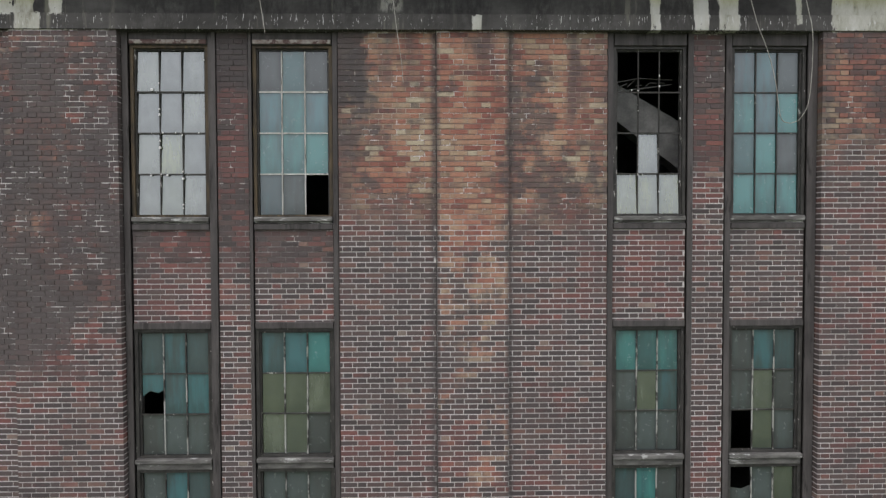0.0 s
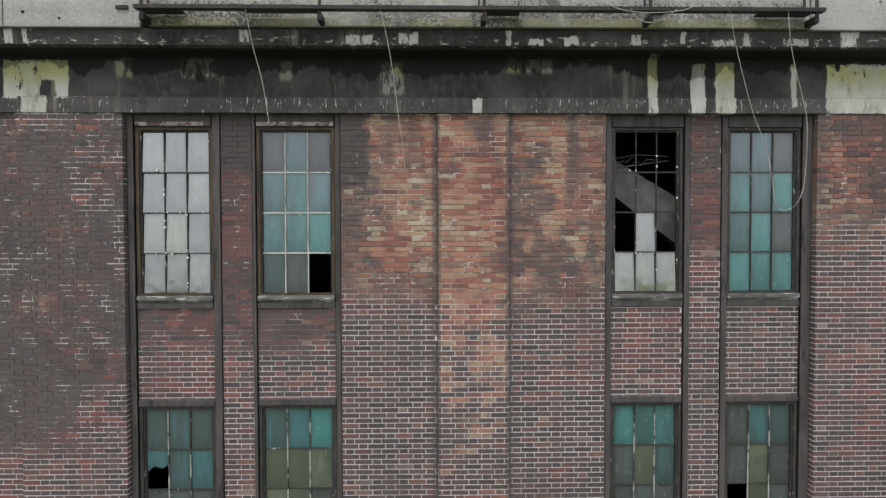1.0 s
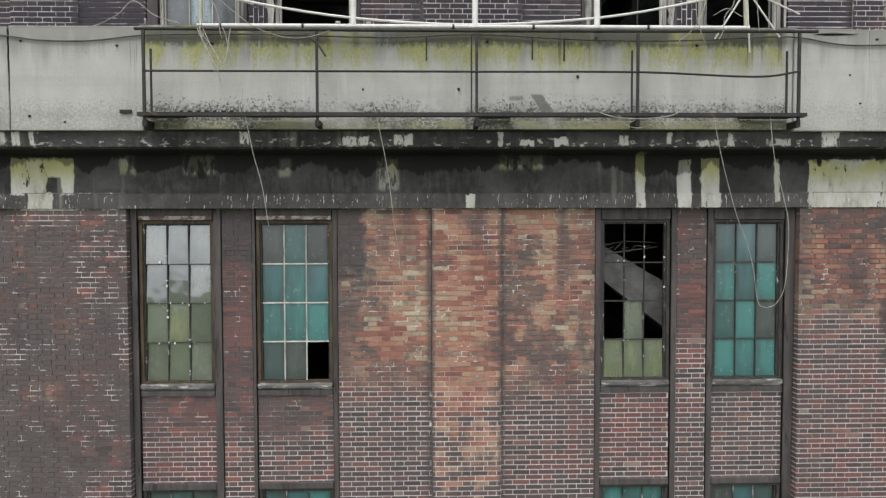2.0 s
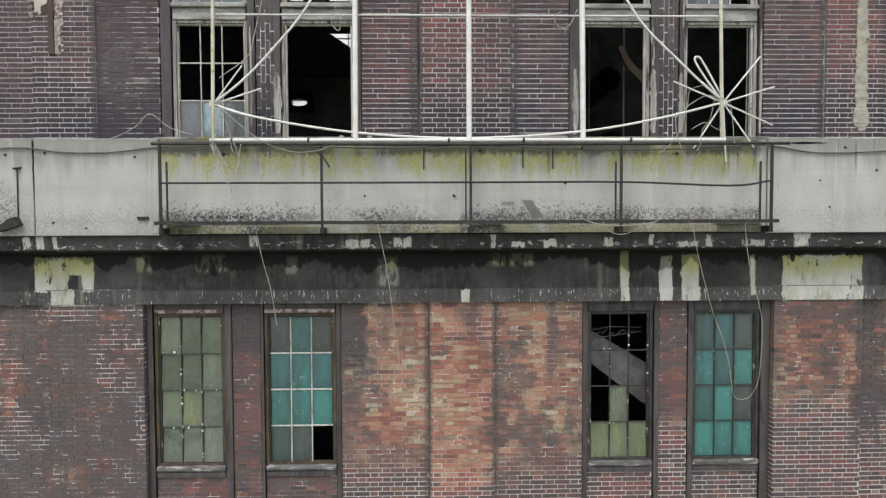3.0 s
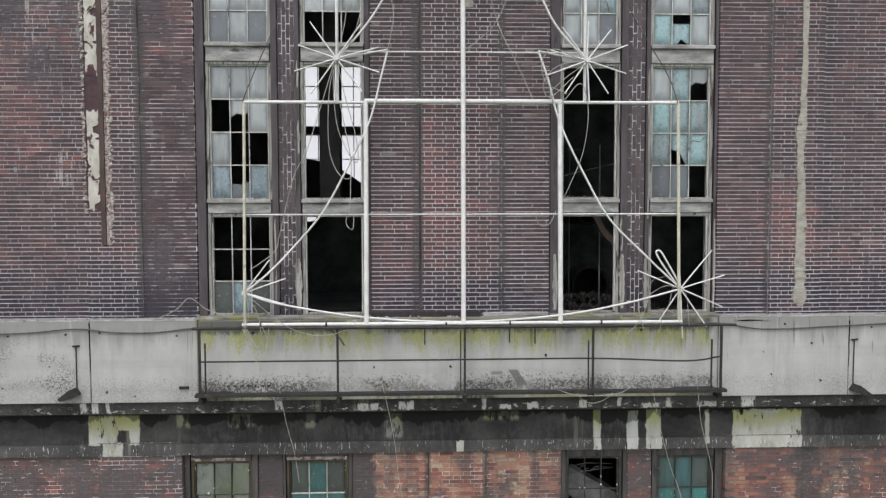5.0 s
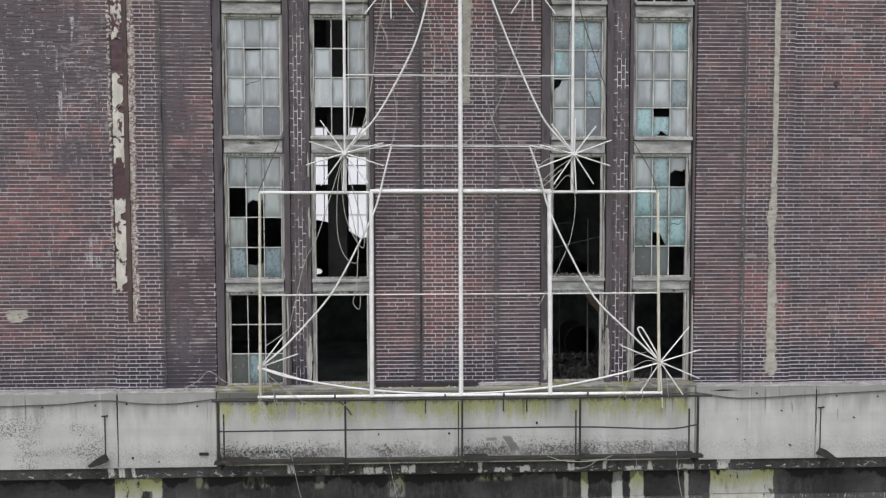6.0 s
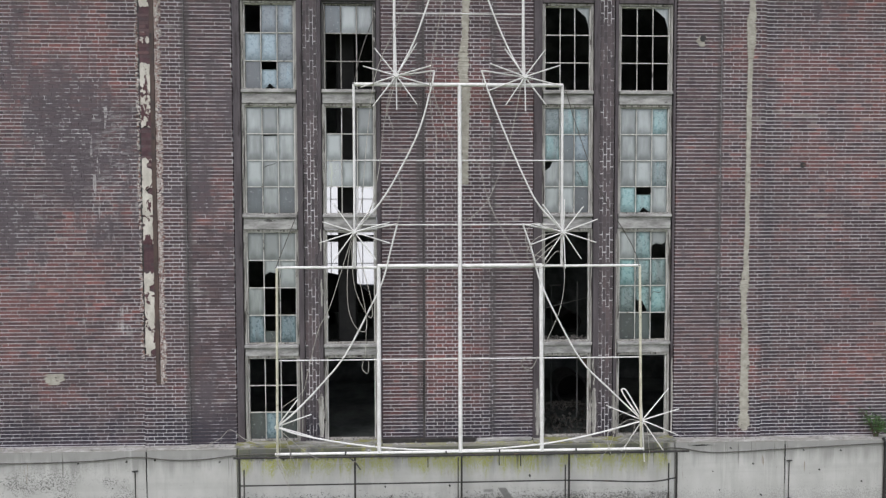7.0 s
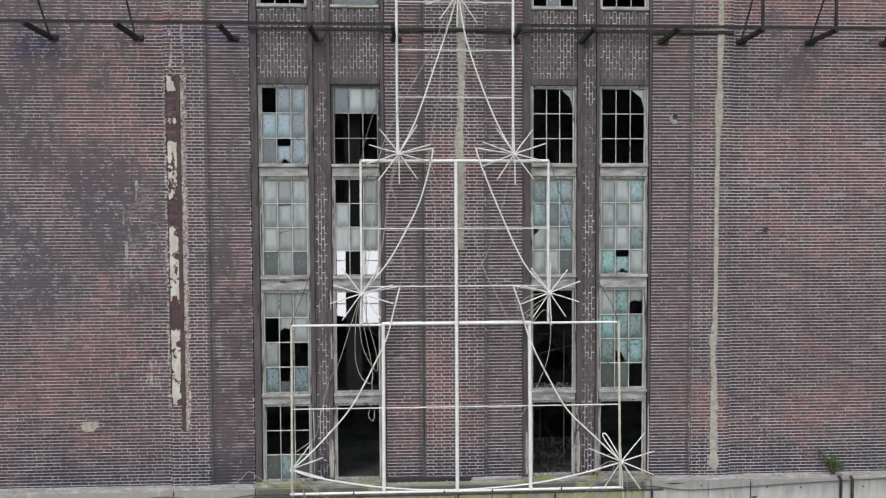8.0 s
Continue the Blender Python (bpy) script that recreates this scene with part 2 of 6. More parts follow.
def brick_up():
    """Purple-brown bricks with drifts of red ones, damp at the foot."""
    k, rnd, rnd2, rnd3 = brick_start("purple_brick")
    base = k.ramp(rnd, [(0.0, (0.068, 0.050, 0.055)), (0.5, (0.092, 0.066, 0.070)), (1.0, (0.128, 0.087, 0.088))])
    drift = k.math("ADD", k.math("MULTIPLY", k.noise(0.5, (1, 1, 1.3), 5, 0.6, (11, 0, 2)), 0.72), k.math("MULTIPLY", k.noise(1.9, (1, 1, 1.2), 5, 0.7, (2, 8, 5)), 0.28))
    drift = k.math("ADD", drift, k.math("MULTIPLY", k.math("SUBTRACT", rnd2, 0.5), 0.06))
    for x0, x1, z0, z1, soft, gain in RED_FIELDS:
        drift = k.math("ADD", drift, k.math("MULTIPLY", k.box(x0, x1, z0, z1, soft), gain))
    red = k.math("MULTIPLY", k.step(drift, 0.50, 0.645, 0.0, 0.75), k.step(rnd3, 0.0, 0.5, 0.62, 1.0))
    col = k.mix(red, base, k.ramp(rnd2, RED_RAMP))
    pale = k.math("MULTIPLY", k.step(rnd2, 0.965, 0.985), k.step(k.noise(0.8, detail=2, shift=(5, 5, 5)), 0.45, 0.6))
    col = k.mix(k.math("MULTIPLY", pale, 0.55), col, (0.30, 0.27, 0.25))
    grain0 = k.noise(5, (1, 1, 0.7), 5, 0.65, (6, 2, 2))
    col = k.mix(k.math("MULTIPLY", soot_up(k), 0.8), col, k.mix(grain0, (0.082, 0.070, 0.077), (0.140, 0.120, 0.130)))
    col = k.mix(step_shade_up(k), col, k.mix(grain0, (0.068, 0.061, 0.063), (0.12, 0.106, 0.105)))
    # blue-black paint stains below the brackets
    ink = k.math("MAXIMUM", k.box(-5.2, -3.4, 14.18, 14.45, 0.12, 0.6), k.box(-8.0, -7.15, 13.85, 14.35, 0.15, 0.9))
    col = k.mix(k.math("MULTIPLY", ink, 0.7), col, (0.040, 0.036, 0.075))
    # white drips and scuffs on the west side
    dribble = k.math("MULTIPLY", k.step(k.noise(13.0, (1, 1, 0.07), 3, 0.6, (2, 5, 3)), 0.60, 0.65), k.box(-6.25, -5.25, 7.4, 11.6, 0.25, 0.5))
    dribble = k.math("MULTIPLY", dribble, k.step(k.noise(5, detail=3, shift=(1, 1, 9)), 0.46, 0.56))
    col = k.mix(k.math("MULTIPLY", dribble, 0.95), col, (0.48, 0.46, 0.45))
    block = k.noise(6.5, (0.8, 1, 2.2), 3, 0.6, (9, 2, 6))
    scuff = k.math("MAXIMUM", k.math("MULTIPLY", k.step(block, 0.55, 0.60), k.box(-6.0, -5.2, 9.7, 11.5, 0.3, 0.6)), k.math("MULTIPLY", k.step(block, 0.60, 0.65), k.box(-8.3, -6.2, 8.2, 10.2, 0.5)))
    col = k.mix(k.math("MULTIPLY", scuff, 0.6), col, (0.30, 0.28, 0.285))
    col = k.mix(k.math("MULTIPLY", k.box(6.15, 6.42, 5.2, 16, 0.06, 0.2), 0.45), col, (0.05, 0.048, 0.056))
    col = k.mix(k.math("MULTIPLY", bays(k), 0.8), col, k.mix(rnd, (0.085, 0.076, 0.080), (0.135, 0.115, 0.119)))
    # damp blue-black foot
    wet = k.math("MULTIPLY", k.step(k.z, 6.5, 5.55), k.step(k.noise(1.3, detail=4, shift=(2, 9, 0)), 0.28, 0.52))
    col = k.mix(k.math("MULTIPLY", wet, 0.75), col, (0.038, 0.037, 0.050))
    return brick_end(k, col)


def mortar_start(name):
    k = Mat(name)
    g = k.noise(22, detail=5, rough=0.65)
    col = k.ramp(g, [(0.25, (0.52, 0.505, 0.505)), (0.5, (0.72, 0.705, 0.71)), (0.8, (0.82, 0.805, 0.81))])
    dirt = k.step(k.noise(1.7, (1, 1, 0.6), 5, 0.6, (2, 0, 6)), 0.42, 0.75)
    return k, g, k.mix(k.math("MULTIPLY", dirt, 0.40), col, (0.17, 0.15, 0.145))


def mortar_low():
    k, g, col = mortar_start("warm_mortar")
    loose = k.noise(6, (1, 1, 0.8), 4, 0.72, (6, 6, 6))
    thin = k.math("MULTIPLY", k.box(-12, -3.8, -3, 3.3, 0.2), k.step(k.noise(0.9, detail=3, shift=(3, 1, 4)), 0.42, 0.58, 0.045, 0.15))
    wash = smear(k)
    s = k.math("MULTIPLY", k.math("MAXIMUM", soot_low(k), k.math("MULTIPLY", wash, 0.95)), k.step(k.math("ADD", loose, thin), 0.625, 0.56))
    warm = k.mix(k.step(k.noise(2.3, (1, 1, 0.8), 5, 0.68, (1, 4, 4)), 0.46, 0.60), (0.23, 0.160, 0.138), (0.46, 0.385, 0.315))
    col = k.mix(k.math("MULTIPLY", s, 0.95), col, k.mix(k.box(-1.1, 2.1, 0.2, 3.4, 0.4), (0.115, 0.099, 0.098), warm))
    col = k.mix(k.math("MULTIPLY", k.math("MULTIPLY", wash, film_patches(k)), k.step(loose, 0.62, 0.56)), col, (0.118, 0.103, 0.101))
    col = k.mix(1.0, col, (1.0, 0.972, 0.945), "MULTIPLY")
    col = k.mix(k.math("MULTIPLY", tar_shade_low(k), k.step(k.noise(9, (1, 1, 1), 4, 0.7, (2, 1, 1)), 0.62, 0.55)), col, (0.088, 0.078, 0.078))
    return k.done(col, 0.93, g, 0.004, spec=0.2)


def mortar_up():
    k, g, col = mortar_start("pale_mortar")
    loose = k.math("ADD", k.noise(6, (1, 1, 0.8), 4, 0.72, (6, 6, 6)), k.step(k.noise(0.9, detail=3, shift=(3, 1, 4)), 0.42, 0.58, 0.02, 0.084))
    col = k.mix(k.math("MULTIPLY", k.math("MULTIPLY", soot_up(k), k.step(loose, 0.625, 0.56)), 0.95), col, (0.120, 0.103, 0.110))
    bay = k.math("MULTIPLY", k.math("MAXIMUM", bays(k, 0.75), k.math("MULTIPLY", k.box(-4.28, -3.3, 4, 9.4, 0.06), 0.85)), k.step(k.noise(4.0, (1, 1, 0.7), 4, 0.7, (2, 2, 7)), 0.45, 0.53))
    col = k.mix(k.math("MULTIPLY", bay, 0.9), col, (0.110, 0.096, 0.099))
    col = k.mix(k.math("MULTIPLY", step_shade_up(k), k.step(k.noise(9, (1, 1, 1), 4, 0.7, (2, 1, 1)), 0.62, 0.55)), col, (0.088, 0.078, 0.078))
    dull = k.math("MAXIMUM", k.math("MULTIPLY", k.box(-13, -5.1, 5.2, 9.8, 0.7), 0.38), k.math("MULTIPLY", k.box(4.6, 13, 6.6, 10.2, 0.6), 0.30))
    col = k.mix(k.math("MULTIPLY", dull, k.step(k.noise(2.6, (1, 1, 1.4), 4, 0.65, (8, 3, 1)), 0.30, 0.6)), col, (0.15, 0.135, 0.14))
    return k.done(col, 0.93, g, 0.004, spec=0.2)


def concrete_material():
    k = Mat("weathered_concrete")
    g = k.noise(2.0, (1, 1, 0.7), 6, 0.6)
    fine = k.noise(45, detail=5, rough=0.7)
    col = k.ramp(g, [(0.2, (0.36, 0.355, 0.335)), (0.5, (0.45, 0.445, 0.42)), (0.8, (0.525, 0.52, 0.495))])
    board = k.noise(1.0, (0.25, 1, 7), 3, 0.5, (4, 4, 4))
    col = k.mix(k.step(board, 0.5, 0.75, 0.0, 0.3), col, (0.34, 0.335, 0.315))
    # runs of grime from the top edge
    runs = k.noise(5.5, (1, 1, 0.06), 4, 0.65, (9, 0, 0))
    top = k.step(k.math("ADD", k.z, k.math("MULTIPLY", runs, 0.9)), 5.36, 5.75)
    face = k.step(k.z, 5.392, 5.380)
    col = k.mix(k.math("MULTIPLY", k.math("MULTIPLY", top, face), 0.52), col, (0.15, 0.15, 0.138))
    wide = k.noise(2.6, (1, 1, 0.05), 5, 0.7, (3, 9, 1))
    col = k.mix(k.step(wide, 0.50, 0.66, 0.0, 0.30), col, (0.27, 0.268, 0.245))
    col = k.mix(k.step(k.noise(3.3, (1, 1, 0.08), 4, 0.65, (7, 1, 5)), 0.56, 0.66, 0.0, 0.35), col, (0.60, 0.595, 0.565))
    mid = k.box(-3.42, 4.42, 4.0, 5.6, 0.05)
    moss_n = k.noise(1.5, (1.2, 1, 0.22), 6, 0.74, (3, 3, 3), 0.3)
    moss_h = k.step(k.math("ADD", k.z, k.math("MULTIPLY", k.math("SUBTRACT", k.noise(7.0, (1, 1, 0.15), 4, 0.7, (1, 8, 1)), 0.5), 0.9)), 4.78, 5.16)
    moss = k.math("MULTIPLY", k.math("MULTIPLY", mid, moss_h), k.step(moss_n, 0.44, 0.51))
    speck = k.step(k.noise(40, (1, 1, 0.6), 5, 0.85, (1, 1, 1)), 0.42, 0.54, 0.15, 1.0)
    col = k.mix(k.math("MULTIPLY", k.math("MULTIPLY", moss, speck), 0.95), col, (0.335, 0.345, 0.085))
    damp = k.math("MULTIPLY", k.math("MULTIPLY", mid, face), k.step(k.math("ADD", k.z, k.math("MULTIPLY", k.math("SUBTRACT", k.noise(20, (1, 1, 0.5), 5, 0.8, (3, 2, 6)), 0.5), 0.35)), 5.14, 5.24))
    damp = k.math("MULTIPLY", damp, k.step(k.noise(1.3, (1, 1, 0.2), 4, 0.65, (6, 1, 3)), 0.32, 0.46))
    col = k.mix(k.math("MULTIPLY", damp, 0.88), col, (0.10, 0.103, 0.092))
    lines = k.math("MULTIPLY", k.step(k.noise(15.0, (1, 1, 0.03), 3, 0.6, (4, 6, 0)), 0.60, 0.66), k.step(k.math("ADD", k.z, k.math("MULTIPLY", k.noise(4, (1, 1, 0.05), 2, 0.5, (7, 0, 0)), 0.9)), 5.25, 5.65))
    lines = k.math("MULTIPLY", lines, k.step(k.noise(0.9, detail=3, shift=(3, 3, 8)), 0.5, 0.62))
    col = k.mix(k.math("MULTIPLY", k.math("MULTIPLY", lines, face), 0.6), col, (0.07, 0.07, 0.06))
    rust = k.math("MULTIPLY", k.step(k.noise(8.0, (1, 1, 0.12), 4, 0.6, (6, 1, 1)), 0.66, 0.72), k.step(k.z, 4.6, 5.0))
    col = k.mix(k.math("MULTIPLY", rust, 0.6), col, (0.16, 0.10, 0.05))
    blot = k.step(k.noise(9, (1, 1, 0.8), 6, 0.75, (9, 5, 5)), 0.62, 0.70)
    col = k.mix(k.math("MULTIPLY", blot, 0.5), col, (0.20, 0.195, 0.175))
    # black speckled algae along the bottom
    low = k.math("MULTIPLY", k.math("MULTIPLY", mid, k.step(k.z, 4.56, 4.34)), k.step(k.noise(2.2, (1, 1, 0.6), 4, 0.65, (2, 2, 8)), 0.34, 0.58))
    col = k.mix(k.math("MULTIPLY", low, 0.55), col, (0.135, 0.14, 0.115))
    low = k.step(k.math("ADD", k.noise(30, detail=5, rough=0.8, shift=(8, 2, 5)), k.step(k.z, 4.70, 4.34, -0.13, 0.06)), 0.51, 0.57)
    low = k.math("MULTIPLY", low, k.step(k.noise(0.9, detail=3, shift=(0, 4, 4)), 0.32, 0.54))
    low = k.math("MULTIPLY", low, k.step(mid, 0.0, 1.0, 0.30, 1.0))
    far_west = k.math("MULTIPLY", k.box(-11, -5.2, 4.0, 5.0, 0.3), k.step(k.noise(0.8, (1, 1, 1.6), 4, 0.6, (2, 6, 3)), 0.42, 0.56))
    algae = k.math("MULTIPLY", far_west, k.step(k.noise(34, detail=5, rough=0.8, shift=(4, 2, 1)), 0.50, 0.56))
    low = k.math("MAXIMUM", low, algae)
    col = k.mix(k.math("MULTIPLY", low, 0.85), col, (0.055, 0.055, 0.05))
    slant = k.math("ADD", k.x, k.math("MULTIPLY", k.math("SUBTRACT", k.z, 4.5), 0.66))
    slant = k.math("ADD", slant, k.math("MULTIPLY", k.math("SUBTRACT", k.noise(12, detail=4), 0.5), 0.06))
    patch = k.math("MULTIPLY", k.math("MULTIPLY", k.step(slant, 1.30, 1.33), k.step(slant, 1.475, 1.445)), k.box(0, 3, 4.36, 4.60, 0.02, 0.05))
    patch = k.math("MAXIMUM", patch, k.math("MULTIPLY", k.box(0.98, 1.16, 4.525, 4.575, 0.02, 0.05), 0.8))
    col = k.mix(k.math("MULTIPLY", patch, 0.85), col, (0.14, 0.138, 0.13))
    ochre = k.math("MULTIPLY", k.math("MULTIPLY", k.step(k.z, 4.285, 4.278), mid), k.step(k.noise(2.1, (1, 1, 2), 5, 0.65, (2, 7, 1)), 0.36, 0.60))
    col = k.mix(k.math("MULTIPLY", ochre, 0.75), col, (0.31, 0.300, 0.180))
    # mottled dust and lichen on the top face, darkened to offset its sky light
    dust_dim = k.math("MULTIPLY", k.step(k.z, 5.372, 5.378), k.step(k.noise(4.5, (1, 2, 1), 6, 0.72, (1, 1, 6)), 0.30, 0.62))
    col = k.mix(k.math("MULTIPLY", dust_dim, 0.85), col, (0.225, 0.215, 0.190))
    return k.done(col, 0.9, k.math("ADD", fine, g), 0.006, spec=0.25)


# stretches of the cornice where the black crust has come off
BARE = [(-5.24, -4.80, 3.40, 3.86), (-4.83, -4.46, 3.62, 3.86), (-4.62, -4.46, 3.40, 3.75), (-5.02, -4.72, 3.22, 3.42), (4.90, 6.05, 3.22, 3.84), (2.66, 2.78, 3.22, 3.92),
        (3.21, 3.38, 3.22, 3.84), (3.52, 3.75, 3.22, 3.86), (0.47, 0.60, 3.22, 3.40), (4.46, 4.54, 3.3, 3.85)]
WORN = [(-0.66, -0.38, 3.46, 3.86), (-3.1, -2.7, 3.66, 3.90), (-3.9, -3.7, 3.66, 3.90), (0.9, 1.5, 3.72, 3.90), (-1.9, -1.75, 3.62, 3.86)]
CRUMBS = [(-5.20, -5.10, 3.98, 4.15), (-5.02, -4.93, 3.98, 4.15), (-4.82, -4.70, 3.98, 4.15), (-2.30, -2.20, 4.0, 4.15), (-1.05, -0.72, 3.99, 4.09), (-0.42, -0.20, 3.99, 4.12),
          (0.85, 0.93, 3.98, 4.15), (1.1, 1.3, 3.98, 4.05), (1.55, 1.72, 3.98, 4.08), (2.35, 2.47, 3.98, 4.10), (2.95, 3.02, 4.0, 4.14), (3.35, 3.6, 3.98, 4.05), (3.72, 3.8, 3.98, 4.14), (4.9, 5.12, 3.97, 4.16), (4.2, 4.5, 3.98, 4.06)]


def crust_material():
    k = Mat("black_crusted_stone")
    g = k.noise(1.3, (0.7, 1, 1.3), 7, 0.68)
    col = k.ramp(g, [(0.28, (0.018, 0.018, 0.017)), (0.44, (0.045, 0.043, 0.042)), (0.60, (0.078, 0.075, 0.072)), (0.8, (0.115, 0.112, 0.106))])
    mott = k.noise(11, (1, 1, 0.35), 6, 0.75, (7, 3, 4))
    plain_field = k.step(k.noise(0.7, (1, 1, 0.6), 3, 0.5, (3, 1, 8)), 0.44, 0.56)
    col = k.mix(k.math("MULTIPLY", k.step(mott, 0.40, 0.62, 0.65, 0.0), k.step(plain_field, 0, 1, 1.0, 0.25)), col, (0.016, 0.016, 0.015))
    # black drips hanging from the cornice, run together as painted shade under its soffit
    comb = k.noise(9.0, (1, 1, 0.05), 4, 0.7, (2, 2, 0))
    wide = k.noise(1.7, (1, 1, 0.1), 3, 0.6, (8, 2, 0))
    drip_shade = k.math("ADD", k.z, k.math("ADD", k.math("MULTIPLY", comb, 0.30), k.math("MULTIPLY", wide, 0.62)))
    drip_shade = k.math("SUBTRACT", drip_shade, k.step(plain_field, 0, 1, 0.10, 0.22))
    drip_shade = k.math("MULTIPLY", k.step(drip_shade, 4.03, 4.07), k.step(k.z, 3.95, 3.94))
    # limy runs and bare stone
    runs = k.step(k.noise(6.0, (1, 1, 0.10), 6, 0.68, (2, 2, 0)), 0.55, 0.66)
    runs = k.math("MULTIPLY", runs, k.step(k.noise(0.8, detail=2, shift=(4, 4, 4)), 0.45, 0.62))
    col = k.mix(k.math("MULTIPLY", runs, 0.55), col, (0.22, 0.215, 0.17))
    lim = k.ramp(k.noise(3.4, (1, 1, 0.4), 6, 0.72, (5, 1, 2)), [(0.3, (0.20, 0.195, 0.15)), (0.42, (0.40, 0.395, 0.34)), (0.6, (0.53, 0.525, 0.49))])
    yel = k.math("MULTIPLY", k.step(k.z, 3.45, 3.78), k.step(k.z, 3.95, 3.9))
    yel = k.math("MULTIPLY", yel, k.step(k.noise(2.8, (1, 1, 0.9), 4, 0.6, (3, 5, 2)), 0.36, 0.56))
    lim = k.mix(k.math("MULTIPLY", yel, 0.8), lim, (0.40, 0.395, 0.135))
    frag = k.math("ADD", k.math("MULTIPLY", mott, 0.5), k.math("MULTIPLY", k.noise(5.0, (1.2, 1, 0.25), 5, 0.65, (0, 3, 9)), 0.5))
    at = k.ragged()
    bare = k.math("MULTIPLY", k.most([k.flake(at, *b) for b in BARE]), k.step(frag, 0.585, 0.56))
    worn = k.math("MULTIPLY", k.most([k.flake(at, *b, 0.04) for b in WORN]), k.step(frag, 0.55, 0.49))
    bare = k.math("MAXIMUM", bare, k.math("MULTIPLY", worn, 0.5))
    drip_shade = k.math("MULTIPLY", drip_shade, k.math("SUBTRACT", 1.0, k.math("MULTIPLY", bare, 0.35)))
    col = k.mix(bare, col, lim)
    col = k.mix(k.math("MULTIPLY", drip_shade, 0.92), col, (0.010, 0.010, 0.009))
    crumb = k.most([k.flake(at, *b) for b in CRUMBS])
    loose = k.math("MULTIPLY", k.step(k.noise(11, (0.7, 1, 1.4), 6, 0.75, (3, 3, 5)), 0.575, 0.60), k.math("MULTIPLY", k.step(k.z, 3.95, 3.96), k.step(k.z, 4.10, 4.03)))
    crumb = k.math("MAXIMUM", k.math("MULTIPLY", crumb, k.step(mott, 0.58, 0.52)), k.math("MULTIPLY", loose, 0.8))
    col = k.mix(crumb, col, (0.46, 0.455, 0.42))
    # white lime ticks on the lintel course
    low = k.step(k.z, 3.42, 3.40)
    col = k.mix(k.math("MULTIPLY", low, 0.5), col, k.mix(1.0, col, (0.055, 0.051, 0.049), "ADD"))
    tick = k.step(k.noise(44, (1, 1, 0.16), 3, 0.65, (3, 8, 5)), 0.615, 0.65)
    tick = k.math("MULTIPLY", k.math("MULTIPLY", tick, k.step(k.noise(1.1, detail=2, shift=(9, 9, 1)), 0.36, 0.50)), low)
    col = k.mix(k.math("MULTIPLY", tick, 0.9), col, (0.60, 0.60, 0.58))
    return k.done(col, 0.85, k.math("ADD", mott, g), 0.012, spec=0.3)


def plain(name, dark, light, scale=6.0, rough=0.7, size=(1, 1, 1), metal=0.0, depth=0.002, spot=None, spots=(0.6, 0.68), spec=0.4):
    """Two-tone paint, metal or wood with grain, and spots of a third colour."""
    k = Mat(name)
    g = k.noise(scale, size, 6, 0.62)
    col = k.mix(k.step(g, 0.3, 0.72), dark, light)
    if spot:
        col = k.mix(k.step(k.noise(scale * 0.9, size, 5, 0.68, (4, 9, 2)), *spots), col, spot)
    f = k.noise(scale * 9, size, 3, 0.6, (1, 2, 3))
    col = k.mix(k.step(f, 0.35, 0.7, 0.25, 0.0), col, k.mix(1.0, col, (0.4, 0.4, 0.4), "MULTIPLY"))
    return k.done(col, rough, g, depth, metal, spec)


